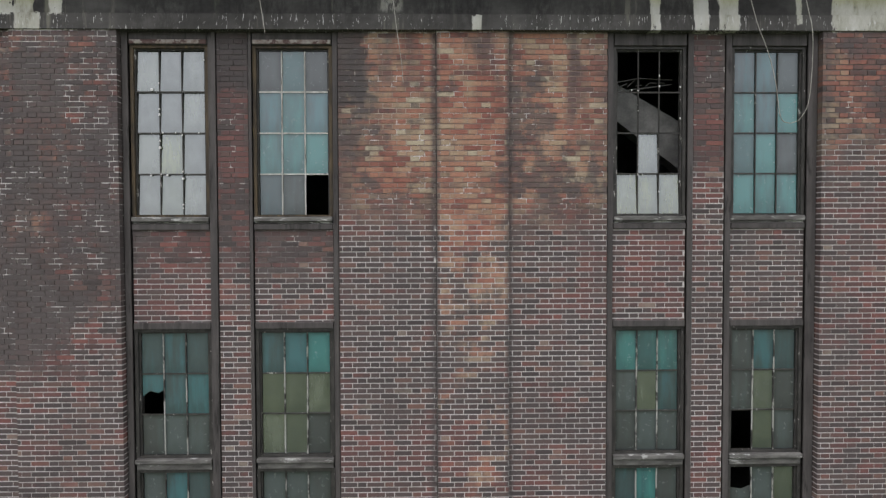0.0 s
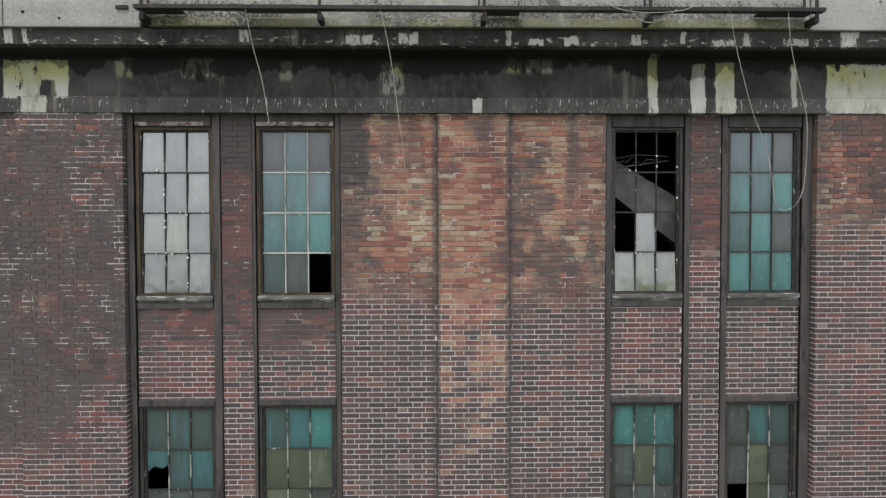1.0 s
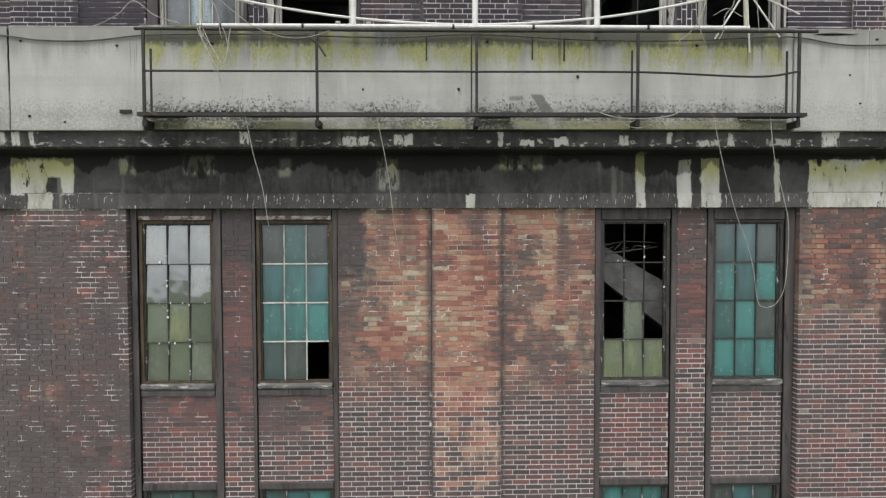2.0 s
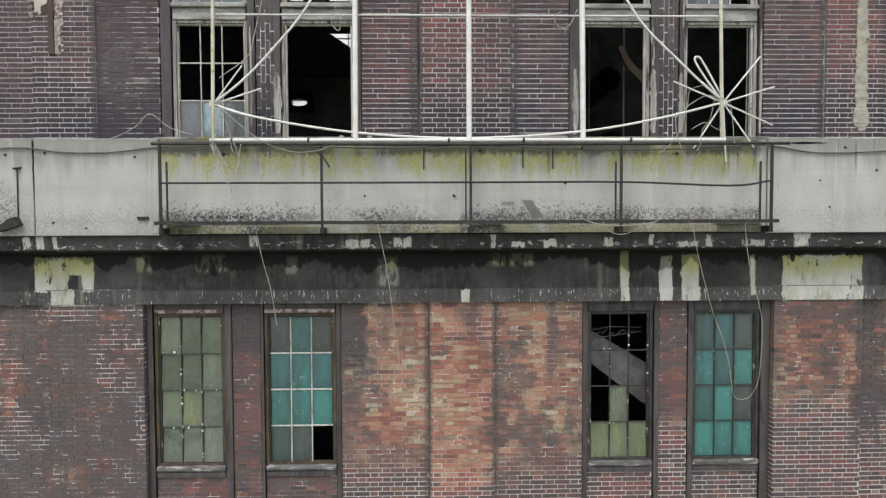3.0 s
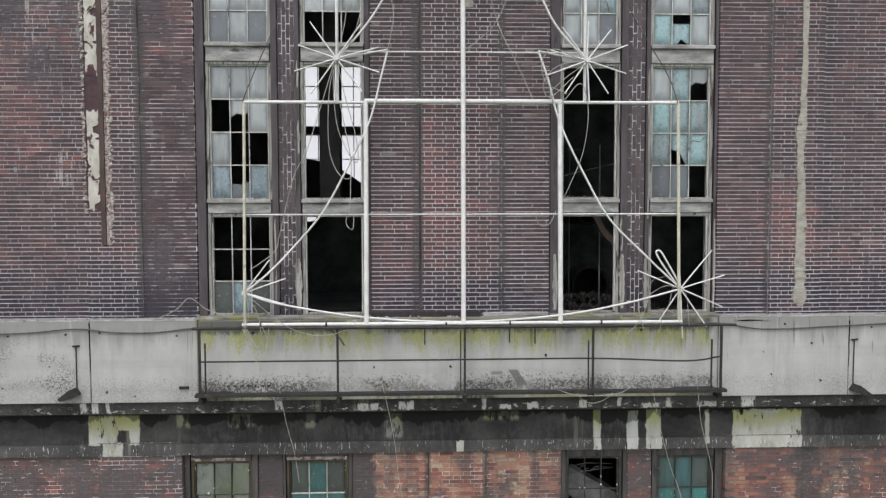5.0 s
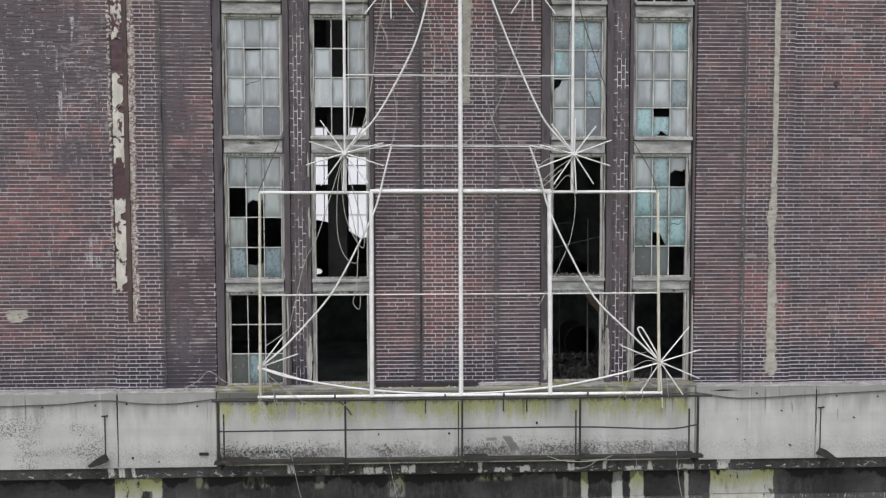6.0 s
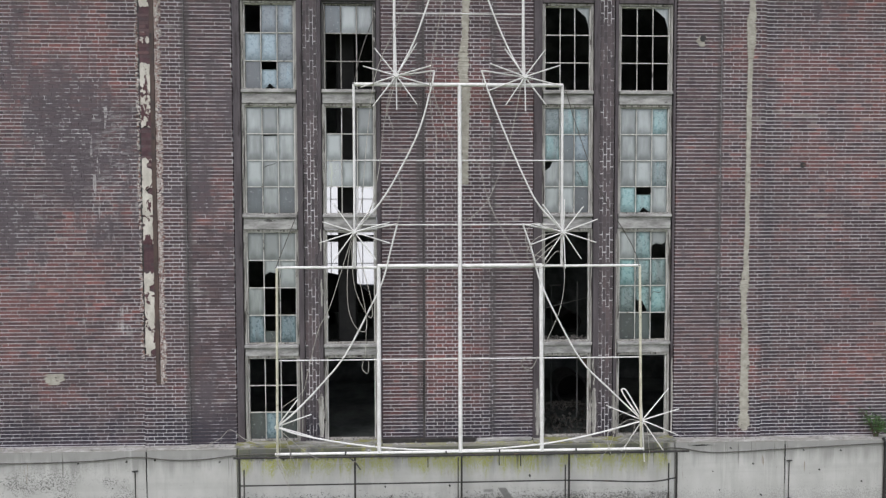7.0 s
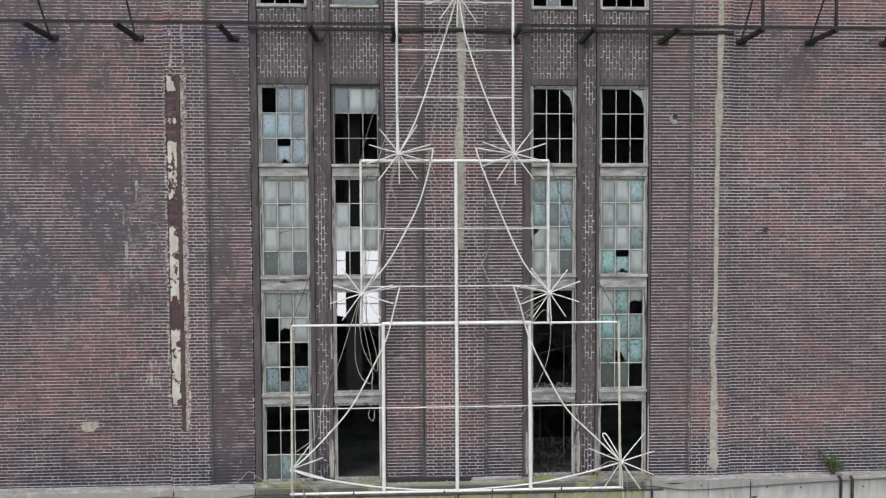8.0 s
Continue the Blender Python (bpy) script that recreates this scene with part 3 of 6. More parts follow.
def glass_material(name, tint, dirt, mirror, rough, streak=0.5, grime=0.7):
    """Old window glass: a grimy body with runs and dirty borders, under a shine."""
    k = Mat(name)
    info = k.t.nodes.new("ShaderNodeObjectInfo")
    own = info.outputs["Random"]
    tc = k.t.nodes.new("ShaderNodeTexCoord")
    sep = k.t.nodes.new("ShaderNodeSeparateXYZ")
    k.t.links.new(tc.outputs["Generated"], sep.inputs[0])
    u, v = sep.outputs[0], sep.outputs[2]
    g = k.noise(4.0, (2.2, 1, 0.35), 5, 0.62)
    shift = k.math("ADD", g, k.math("MULTIPLY", k.math("SUBTRACT", own, 0.5), streak))
    col = k.mix(k.step(shift, 0.28, 0.72), dirt, tint)
    wob = k.noise(9, (1, 1, 0.7), 4, 0.65, (3, 1, 2))
    du = k.math("MINIMUM", u, k.math("SUBTRACT", 1.0, u))
    dv = k.math("MINIMUM", k.math("MULTIPLY", v, 0.62), k.math("MULTIPLY", k.math("SUBTRACT", 1.0, v), 2.2))
    d = k.math("ADD", k.math("MINIMUM", du, dv), k.math("MULTIPLY", k.math("SUBTRACT", wob, 0.5), 0.25))
    border = k.math("MULTIPLY", k.step(d, 0.27, 0.0), grime)
    col = k.mix(border, col, k.mix(1.0, col, (0.28, 0.30, 0.28), "MULTIPLY"))
    edge = k.noise(16, detail=4, rough=0.7, shift=(3, 1, 2))
    col = k.mix(k.step(edge, 0.58, 0.8, 0.0, 0.4), col, (0.10, 0.105, 0.10))
    f = k.t.nodes.new("ShaderNodeBsdfDiffuse")
    k.put(f.inputs["Color"], col)
    s = k.t.nodes.new("ShaderNodeBsdfGlossy")
    s.inputs["Color"].default_value = (0.90, 0.93, 0.93, 1)
    k.put(s.inputs["Roughness"], k.step(edge, 0.3, 0.8, rough, rough + 0.1))
    wave = k.t.nodes.new("ShaderNodeBump")
    wave.inputs["Distance"].default_value = 0.010
    k.put(wave.inputs["Height"], k.noise(2.2, (1, 1, 0.8), 2, 0.5, (5, 5, 2)))
    k.t.links.new(wave.outputs[0], s.inputs["Normal"])
    mx = k.t.nodes.new("ShaderNodeMixShader")
    k.put(mx.inputs[0], k.math("MULTIPLY", k.step(wob, 0.25, 0.75, mirror * 1.06, mirror * 0.9), k.step(border, 0.0, 1.0, 1.0, 0.5)))
    k.t.links.new(f.outputs[0], mx.inputs[1])
    k.t.links.new(s.outputs[0], mx.inputs[2])
    k.t.links.new(mx.outputs[0], k.out.inputs[0])
    return k.m


def lit_glass():
    """Frosted panes of the far side, with daylight behind them."""
    k = Mat("frosted_far_glass")
    a = k.t.nodes.new("ShaderNodeBsdfTranslucent")
    k.put(a.inputs["Color"], k.ramp(k.noise(2.0, detail=4), [(0.3, (0.86, 0.88, 0.86)), (0.7, (0.95, 0.96, 0.95))]))
    c = k.t.nodes.new("ShaderNodeBsdfTransparent")
    mx = k.t.nodes.new("ShaderNodeMixShader")
    mx.inputs[0].default_value = 0.7
    k.t.links.new(a.outputs[0], mx.inputs[1])
    k.t.links.new(c.outputs[0], mx.inputs[2])
    k.t.links.new(mx.outputs[0], k.out.inputs[0])
    return k.m


def haze():
    """White overcast sky beyond the far windows."""
    k = Mat("white_sky_backdrop")
    e = k.t.nodes.new("ShaderNodeEmission")
    e.inputs["Color"].default_value = (0.95, 0.97, 1.0, 1)
    e.inputs["Strength"].default_value = 0.55
    k.t.links.new(e.outputs[0], k.out.inputs[0])
    return k.m


M_HAZE = haze()
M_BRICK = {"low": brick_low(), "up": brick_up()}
M_MORTAR = {"low": mortar_low(), "up": mortar_up()}
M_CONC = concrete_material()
M_CRUST = crust_material()
M_STEEL = plain("sooty_steel", (0.056, 0.050, 0.049), (0.114, 0.102, 0.099), 5, 0.7, (1.6, 1, 0.25), spot=(0.026, 0.023, 0.022), spots=(0.56, 0.66))
M_COLUMN = plain("purple_grey_steel", (0.060, 0.050, 0.054), (0.112, 0.096, 0.102), 5, 0.75, (1.6, 1, 0.25), spot=(0.034, 0.027, 0.028), spots=(0.57, 0.66))
M_RUSTY = plain("rusty_steel", (0.055, 0.042, 0.039), (0.105, 0.068, 0.056), 9, 0.8, (1, 1, 0.4), spot=(0.035, 0.03, 0.03))
M_IRON = plain("dark_iron", (0.018, 0.0175, 0.017), (0.044, 0.040, 0.037), 11, 0.6, spot=(0.10, 0.06, 0.04))
M_FRAME = plain("dark_window_paint", (0.030, 0.029, 0.027), (0.075, 0.070, 0.064), 15, 0.6, (1, 1, 0.4), spot=(0.50, 0.48, 0.45), spots=(0.63, 0.67))
M_PUTTY = plain("puttied_bar", (0.035, 0.033, 0.031), (0.09, 0.085, 0.08), 6, 0.7, (1, 1, 0.5), spot=(0.50, 0.49, 0.46), spots=(0.47, 0.53))
M_PALE = plain("peeling_pale_paint", (0.20, 0.19, 0.17), (0.50, 0.485, 0.445), 8, 0.75, (3.0, 1, 0.22), spot=(0.065, 0.056, 0.05), spots=(0.55, 0.62))
M_CHALK = plain("chalky_putty", (0.42, 0.41, 0.375), (0.74, 0.725, 0.685), 9, 0.8, (1.2, 1, 0.4), spot=(0.10, 0.09, 0.08), spots=(0.60, 0.66))
M_OCHRE = plain("ochre_weathered_paint", (0.045, 0.036, 0.028), (0.13, 0.095, 0.055), 9, 0.75, (1.6, 1, 0.3), spot=(0.24, 0.18, 0.09), spots=(0.60, 0.72))
M_SILL = plain("weathered_sill", (0.20, 0.195, 0.185), (0.50, 0.49, 0.47), 6, 0.85, (0.5, 1, 1.6), spot=(0.07, 0.066, 0.06), spots=(0.60, 0.70), depth=0.004)
M_LEDGE = plain("dirty_steel_sill", (0.085, 0.080, 0.076), (0.22, 0.212, 0.200), 5, 0.8, (0.7, 1, 2.2), spot=(0.52, 0.515, 0.50), spots=(0.55, 0.63), depth=0.004)
M_WHITE = plain("white_tube_paint", (0.70, 0.69, 0.66), (0.86, 0.85, 0.825), 7, 0.45, spot=(0.46, 0.42, 0.34), spots=(0.66, 0.8))
M_YELLOWED = plain("yellowed_tube_paint", (0.50, 0.48, 0.36), (0.68, 0.655, 0.53), 7, 0.5, spot=(0.30, 0.27, 0.16))
M_WIRE = plain("pale_cable", (0.30, 0.285, 0.25), (0.52, 0.50, 0.45), 12, 0.6)
M_DWIRE = plain("dark_cable", (0.06, 0.055, 0.05), (0.13, 0.12, 0.105), 12, 0.6)
M_RENDER = plain("cement_render", (0.30, 0.285, 0.235), (0.46, 0.435, 0.375), 9, 0.92, depth=0.012, spot=(0.13, 0.105, 0.095), spots=(0.62, 0.66))
M_LIME = plain("flaking_limewash", (0.46, 0.43, 0.37), (0.66, 0.63, 0.56), 5.0, 0.9, (1.6, 1, 0.8), depth=0.008, spot=(0.085, 0.040, 0.045), spots=(0.55, 0.57))
M_MAROON = plain("maroon_scaled_plaster", (0.055, 0.030, 0.036), (0.115, 0.060, 0.066), 7, 0.85, depth=0.006, spot=(0.42, 0.38, 0.33), spots=(0.66, 0.70))
M_LIME2 = plain("mottled_mortar_edge", (0.24, 0.17, 0.15), (0.56, 0.52, 0.48), 9, 0.9, depth=0.008, spot=(0.14, 0.085, 0.08), spots=(0.50, 0.56))
def lumps():
    """Crumbs of mortar, brick and limewash, each of its own tone."""
    k = Mat("crumbling_mortar")
    col = k.ramp(k.island, [(0.0, (0.16, 0.095, 0.085)), (0.15, (0.30, 0.16, 0.13)), (0.28, (0.40, 0.34, 0.31)), (0.6, (0.58, 0.53, 0.50)), (1.0, (0.70, 0.665, 0.63))])
    g = k.noise(40, detail=4)
    return k.done(k.mix(k.step(g, 0.4, 0.7, 0.35, 0.0), col, (0.12, 0.10, 0.095)), 0.92, g, 0.004, spec=0.2)


M_LUMPS = lumps()
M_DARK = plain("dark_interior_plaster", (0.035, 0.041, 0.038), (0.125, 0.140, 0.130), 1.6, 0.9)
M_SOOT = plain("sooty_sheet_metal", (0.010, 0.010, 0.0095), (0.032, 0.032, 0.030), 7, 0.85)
M_ROOF = plain("bitumen_roof", (0.035, 0.035, 0.036), (0.07, 0.07, 0.07), 3, 0.9)
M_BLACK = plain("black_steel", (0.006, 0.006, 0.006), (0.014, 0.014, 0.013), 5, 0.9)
M_RUBBLE = plain("rubble", (0.035, 0.033, 0.029), (0.16, 0.15, 0.134), 9, 0.95, depth=0.01)
M_BEAMC = plain("grey_stair_slab", (0.13, 0.13, 0.125), (0.25, 0.245, 0.235), 4, 0.9, (1, 1, 1))
M_MOSS = plain("mossy_concrete", (0.13, 0.13, 0.11), (0.40, 0.395, 0.36), 3.5, 0.95, (1, 1.6, 2), depth=0.02, spot=(0.225, 0.222, 0.085), spots=(0.50, 0.58))
M_ARM = plain("brown_painted_steel", (0.06, 0.052, 0.045), (0.15, 0.10, 0.075), 5, 0.7)
M_LEAF = plain("leaf", (0.035, 0.085, 0.022), (0.085, 0.17, 0.045), 14, 0.6)
M_STEM = plain("twig", (0.06, 0.045, 0.03), (0.11, 0.085, 0.055), 14, 0.8)
M_GRASS = plain("grass_field", (0.055, 0.075, 0.030), (0.20, 0.235, 0.115), 0.10, 0.95, depth=0.02, spot=(0.27, 0.265, 0.23), spots=(0.54, 0.62))
G_TEAL = glass_material("teal_wired_glass", (0.052, 0.155, 0.178), (0.050, 0.080, 0.090), 0.15, 0.16, 0.5, 0.38)
G_BRIGHT = glass_material("bright_teal_glass", (0.055, 0.218, 0.215), (0.038, 0.108, 0.115), 0.15, 0.2, 0.5, 0.34)
G_DULL = glass_material("grimy_grey_glass", (0.085, 0.105, 0.108), (0.064, 0.070, 0.072), 0.12, 0.2, 0.6, 0.4)
G_MIRROR = glass_material("shiny_clear_glass", (0.14, 0.158, 0.130), (0.058, 0.070, 0.060), 0.295, 0.03, 0.5, 0.3)
# yellow-green body; in the ochre-framed window it paints in reflected trees
G_GREENISH = glass_material("greenish_clear_glass", (0.20, 0.222, 0.105), (0.092, 0.113, 0.080), 0.30, 0.04, 0.6, 0.3)
G_PALE = glass_material("pale_frosted_glass", (0.35, 0.38, 0.37), (0.19, 0.205, 0.195), 0.15, 0.3, 0.45, 0.7)
G_BLUE = glass_material("bluish_frosted_glass", (0.20, 0.29, 0.33), (0.105, 0.135, 0.15), 0.16, 0.25, 0.7, 0.8)
G_AQUA = glass_material("aqua_frosted_glass", (0.21, 0.37, 0.37), (0.145, 0.19, 0.19), 0.15, 0.25, 0.7, 0.85)
G_FAR = lit_glass()


# ---- building blocks ----
ORIGIN = {}


def add_box(bm, x0, x1, y0, y1, z0, z1):
    vs = [bm.verts.new(p) for p in ((x0, y0, z0), (x1, y0, z0), (x1, y1, z0), (x0, y1, z0), (x0, y0, z1), (x1, y0, z1), (x1, y1, z1), (x0, y1, z1))]
    for f in ((0, 1, 5, 4), (1, 2, 6, 5), (2, 3, 7, 6), (3, 0, 4, 7), (4, 5, 6, 7), (3, 2, 1, 0)):
        bm.faces.new([vs[i] for i in f])


def box_bm(*b, bevel=0.0):
    bm = bmesh.new()
    add_box(bm, *b)
    if bevel:
        bmesh.ops.bevel(bm, geom=bm.edges[:], offset=bevel, segments=1, affect="EDGES")
    return bm


def smooth_line(points, n=6):
    """Points along a smooth curve through those given."""
    p = [Vector(q) for q in points]
    p = [p[0] * 2 - p[1]] + p + [p[-1] * 2 - p[-2]]
    res = []
    for i in range(1, len(p) - 2):
        for j in range(n):
            t = j / n
            a, b, c, d = p[i - 1], p[i], p[i + 1], p[i + 2]
            res.append(0.5 * (2 * b + (c - a) * t + (2 * a - 5 * b + 4 * c - d) * t * t + (3 * b - a - 3 * c + d) * t ** 3))
    res.append(p[-2])
    return res


def add_tube(bm, points, r, sides=8, r_end=None):
    p = [Vector(q) for q in points]
    rings = []
    for i, c in enumerate(p):
        d = (p[min(i + 1, len(p) - 1)] - p[max(i - 1, 0)]).normalized()
        u = d.cross(Vector((0.13, 1, 0.07))).normalized()
        v = d.cross(u)
        rr = r if r_end is None else r + (r_end - r) * i / (len(p) - 1)
        rings.append([bm.verts.new(c + (u * math.cos(a) + v * math.sin(a)) * rr) for a in (2 * math.pi * s / sides for s in range(sides))])
    for a, b in zip(rings, rings[1:]):
        for s in range(sides):
            f = bm.faces.new((a[s], a[(s + 1) % sides], b[(s + 1) % sides], b[s]))
            f.smooth = True
    bm.faces.new([bm.verts.new(v.co) for v in rings[0][::-1]])
    bm.faces.new([bm.verts.new(v.co) for v in rings[-1]])


def tube_bm(points, r, sides=8, r_end=None):
    bm = bmesh.new()
    add_tube(bm, points, r, sides, r_end)
    return bm


def plate_bm(outline, y0, y1):
    """A flat piece with the outline (x, z) between two depths."""
    bm = bmesh.new()
    a = [bm.verts.new((x, y0, z)) for x, z in outline]
    b = [bm.verts.new((x, y1, z)) for x, z in outline]
    bm.faces.new(a)
    bm.faces.new(b[::-1])
    n = len(a)
    for i in range(n):
        bm.faces.new((a[i], b[i], b[(i + 1) % n], a[(i + 1) % n]))
    bmesh.ops.recalc_face_normals(bm, faces=bm.faces[:])
    return bm


def sheet_bm(outline, y):
    bm = bmesh.new()
    bm.faces.new([bm.verts.new((x, y, z)) for x, z in outline])
    return bm


def mesh_of(name, bm, material):
    me = bpy.data.meshes.new(name)
    bm.to_mesh(me)
    bm.free()
    me.materials.append(material)
    return me


def thing(name, at, label="", category="", group="", kind=""):
    ob = new(name)
    ob.location = at
    ob.empty_display_size = 0.1
    ORIGIN[ob] = Vector(at)
    return tagged(ob, label, category, group, kind)


def part(name, bm, material, parent, label=""):
    o = ORIGIN[parent]
    bmesh.ops.translate(bm, verts=bm.verts[:], vec=-o)
    ob = new(name, mesh_of(name, bm, material))
    ob.parent = parent
    ORIGIN[ob] = o
    return tagged(ob, label)


def single(name, bm, material, label, category, group="", kind=""):
    """A thing that is one mesh, with its origin at the foot of it."""
    bm.verts.ensure_lookup_table()
    co = [v.co for v in bm.verts]
    o = Vector((sum(c.x for c in co) / len(co), sum(c.y for c in co) / len(co), min(c.z for c in co)))
    bmesh.ops.translate(bm, verts=bm.verts[:], vec=-o)
    ob = new(name, mesh_of(name, bm, material))
    ob.location = o
    ORIGIN[ob] = o
    return tagged(ob, label, category, group, kind)


def boxes_bm(list_of_boxes):
    bm = bmesh.new()
    for b in list_of_boxes:
        add_box(bm, *b)
    return bm


# ---- plan of the facade (x, face y) ----
COURSE, STRETCH, HEAD, BED, JOINT = 0.0655, 0.2135, 0.1035, 0.0140, 0.0100
Z_FOOT, Z_LOW, Z_TOP = -8.0, -8.0, 18.2
LOWER = [(-11.0, -5.11, -0.05), (-5.11, -3.82, -0.09), (-1.17, 0.03, -0.03), (0.042, 0.934, -0.06), (0.934, 2.16, -0.03), (4.81, 6.05, -0.09), (6.05, 12.0, -0.05)]
UPPER = [(-11.0, -5.11, -0.185), (-5.11, -4.30, -0.225), (-4.30, -3.48, -0.195), (-0.84, -0.10, -0.195), (-0.06, 1.177, -0.225), (1.177, 1.92, -0.195),
         (4.55, 5.37, -0.195), (5.37, 6.19, -0.225), (6.19, 12.0, -0.185)]
NEAR = (-11.0, 12.0)
BAYS_LOW = [dict(cols=[(-3.82, -3.725), (-2.77, -2.66), (-2.28, -2.225), (-1.25, -1.17)], brick=(-2.66, -2.28), wins=[(-3.725, -2.77), (-2.225, -1.25)]),
            dict(cols=[(2.16, 2.248), (3.163, 3.25), (3.64, 3.73), (4.672, 4.81)], brick=(3.25, 3.64), wins=[(2.248, 3.163), (3.73, 4.672)])]
BAYS_UP = [dict(cols=[(-3.48, -3.33), (-2.348, -2.235), (-1.99, -1.90), (-0.93, -0.84)], brick=(-2.235, -1.99), wins=[(-3.33, -2.348), (-1.90, -0.93)]),
           dict(cols=[(1.92, 2.09), (3.022, 3.15), (3.41, 3.488), (4.487, 4.55)], brick=(3.15, 3.41), wins=[(2.09, 3.022), (3.488, 4.487)])]
THICK = 0.38
Z_BAND0, Z_BAND1 = 3.225, 5.40

# ---- ground ----
bm = bmesh.new()
ring = [bm.verts.new((1800 * math.cos(a), 1800 * math.sin(a), Z_FOOT)) for a in (2 * math.pi * i / 48 for i in range(48))]
bm.faces.new(ring)
single("ground", bm, M_GRASS, "rough green grass field around the works", "ground", kind="structure")

# ---- walls: mortar bodies; the bricks follow at the end ----
wall_low = thing("wall_lower", (0.5, 0.2, Z_FOOT), "soot-stained red-brown brick wall with pale joints", "wall", kind="structure")
wall_up = thing("wall_upper", (0.5, 0.1, Z_BAND1), "purple-brown brick wall with pale thin joints", "wall", kind="structure")
BACK = 0.004
BRICKS = {"low": [], "up": []}


def fill(key, x0, x1, z0, z1, y, seed, upright=False, gap=JOINT, shown=1.0):
    """Bricks of one panel: stretchers and headers in turn, or soldiers."""
    rng = random.Random(seed)
    k0 = int(math.floor(z0 / COURSE))
    if upright:
        w = COURSE
        n = max(1, round((x1 - x0) / w))
        w = (x1 - x0) / n
        for i in range(n):
            z = z0 - (0.11 if i % 2 else rng.random() * 0.02)
            while z < z1 - 0.02:
                a, b = max(z, z0) + 0.004, min(z + STRETCH, z1) - 0.004
                if b - a > 0.02:
                    BRICKS[key].append((x0 + i * w + 0.005, x0 + (i + 1) * w - 0.005, a, b, y - rng.random() * 0.004))
                z += STRETCH + JOINT
        return
    k = k0
    while k * COURSE < z1 - 0.015:
        a, b = max(k * COURSE + BED / 2, z0 + 0.003), min((k + 1) * COURSE - BED / 2, z1 - 0.003)
        if b - a > 0.015:
            x = x0 - (0.0 if k % 2 else (STRETCH + gap) / 2 + (HEAD + gap) / 2) - rng.random() * 0.012
            long_one = True
            while x < x1 - 0.012:
                w = STRETCH if long_one else HEAD
                c, d = max(x, x0 + 0.002), min(x + w, x1 - 0.002)
                if d - c > 0.018:
                    BRICKS[key].append((c, d, a + rng.uniform(-0.001, 0.001), b + rng.uniform(-0.001, 0.001), y - rng.random() * 0.005))
                x += w + (gap if rng.random() < shown else 0.0025) + rng.uniform(-0.001, 0.002)
                long_one = not long_one
        k += 1


low_boxes, up_boxes = [], []
OPEN_EDGES = (-3.82, -1.17, 2.16, 4.81, -3.48, -0.84, 1.92, 4.55)
for i, (x0, x1, y) in enumerate(LOWER):
    low_boxes.append((x0 + 0.006 * (x0 in OPEN_EDGES), x1 - 0.006 * (x1 in OPEN_EDGES), y + BACK, THICK, Z_FOOT, Z_BAND0 + 0.2))
    fill("low", max(x0, NEAR[0]), min(x1, NEAR[1]), Z_LOW, Z_BAND0, y, 10 + i)
for i, (x0, x1, y) in enumerate(UPPER):
    up_boxes.append((x0 + 0.006 * (x0 in OPEN_EDGES), x1 - 0.006 * (x1 in OPEN_EDGES), y + BACK, THICK - 0.1, Z_BAND1 - 0.02, Z_TOP))
    fill("up", max(x0, NEAR[0]), min(x1, NEAR[1]), Z_BAND1, Z_TOP, y, 40 + i, gap=0.0105 if -0.23 < y < -0.22 else 0.0098 if y > -0.19 else 0.0085, shown=0.97 if y < -0.22 else 0.8 if y > -0.19 else 0.2)
# movement joint beside the middle strip
Y_LOW, Y_UP = 0.035, -0.145
SPANDREL = (-0.356, 0.875)
for i, b in enumerate(BAYS_LOW):
    x0, x1 = b["brick"]
    low_boxes.append((x0, x1, Y_LOW - 0.02 + BACK, THICK, Z_FOOT, Z_BAND0 + 0.1))
    fill("low", x0, x1, Z_LOW, Z_BAND0, Y_LOW - 0.02, 70 + i)
    for j, (w0, w1) in enumerate(b["wins"]):
        low_boxes.append((w0, w1, Y_LOW + BACK, THICK, SPANDREL[0], SPANDREL[1]))
        fill("low", w0, w1, SPANDREL[0], SPANDREL[1], Y_LOW, 80 + 2 * i + j)
        low_boxes.append((w0, w1, Y_LOW + BACK, THICK, Z_FOOT, -4.35))
        fill("low", w0, w1, Z_FOOT, -4.35, Y_LOW, 90 + 2 * i + j)
for i, b in enumerate(BAYS_UP):
    x0, x1 = b["brick"]
    up_boxes.append((x0, x1, Y_UP + BACK, THICK - 0.1, Z_BAND1 - 0.02, Z_TOP))
    fill("up", x0, x1, Z_BAND1, Z_TOP, Y_UP, 100 + i, True)
    for j, (w0, w1) in enumerate(b["wins"]):
        up_boxes.append((w0, w1, Y_UP + BACK, THICK - 0.1, 13.50, 14.86))
        fill("up", w0, w1, 13.50, 14.86, Y_UP, 110 + 2 * i + j, True)
        up_boxes.append((w0, w1, Y_UP + BACK, THICK - 0.1, 16.4, Z_TOP))
        fill("up", w0, w1, 16.4, Z_TOP, Y_UP, 120 + 2 * i + j)
part("movement_joint", box_bm(0.03, 0.042, -0.02, THICK, Z_FOOT, Z_BAND0), M_STEEL, wall_low)
part("movement_joint", box_bm(-0.10, -0.06, -0.175, THICK - 0.1, Z_BAND1, Z_TOP), M_STEEL, wall_up)
part("mortar_bed", boxes_bm(low_boxes), M_MORTAR["low"], wall_low)
part("mortar_bed", boxes_bm(up_boxes), M_MORTAR["up"], wall_up)

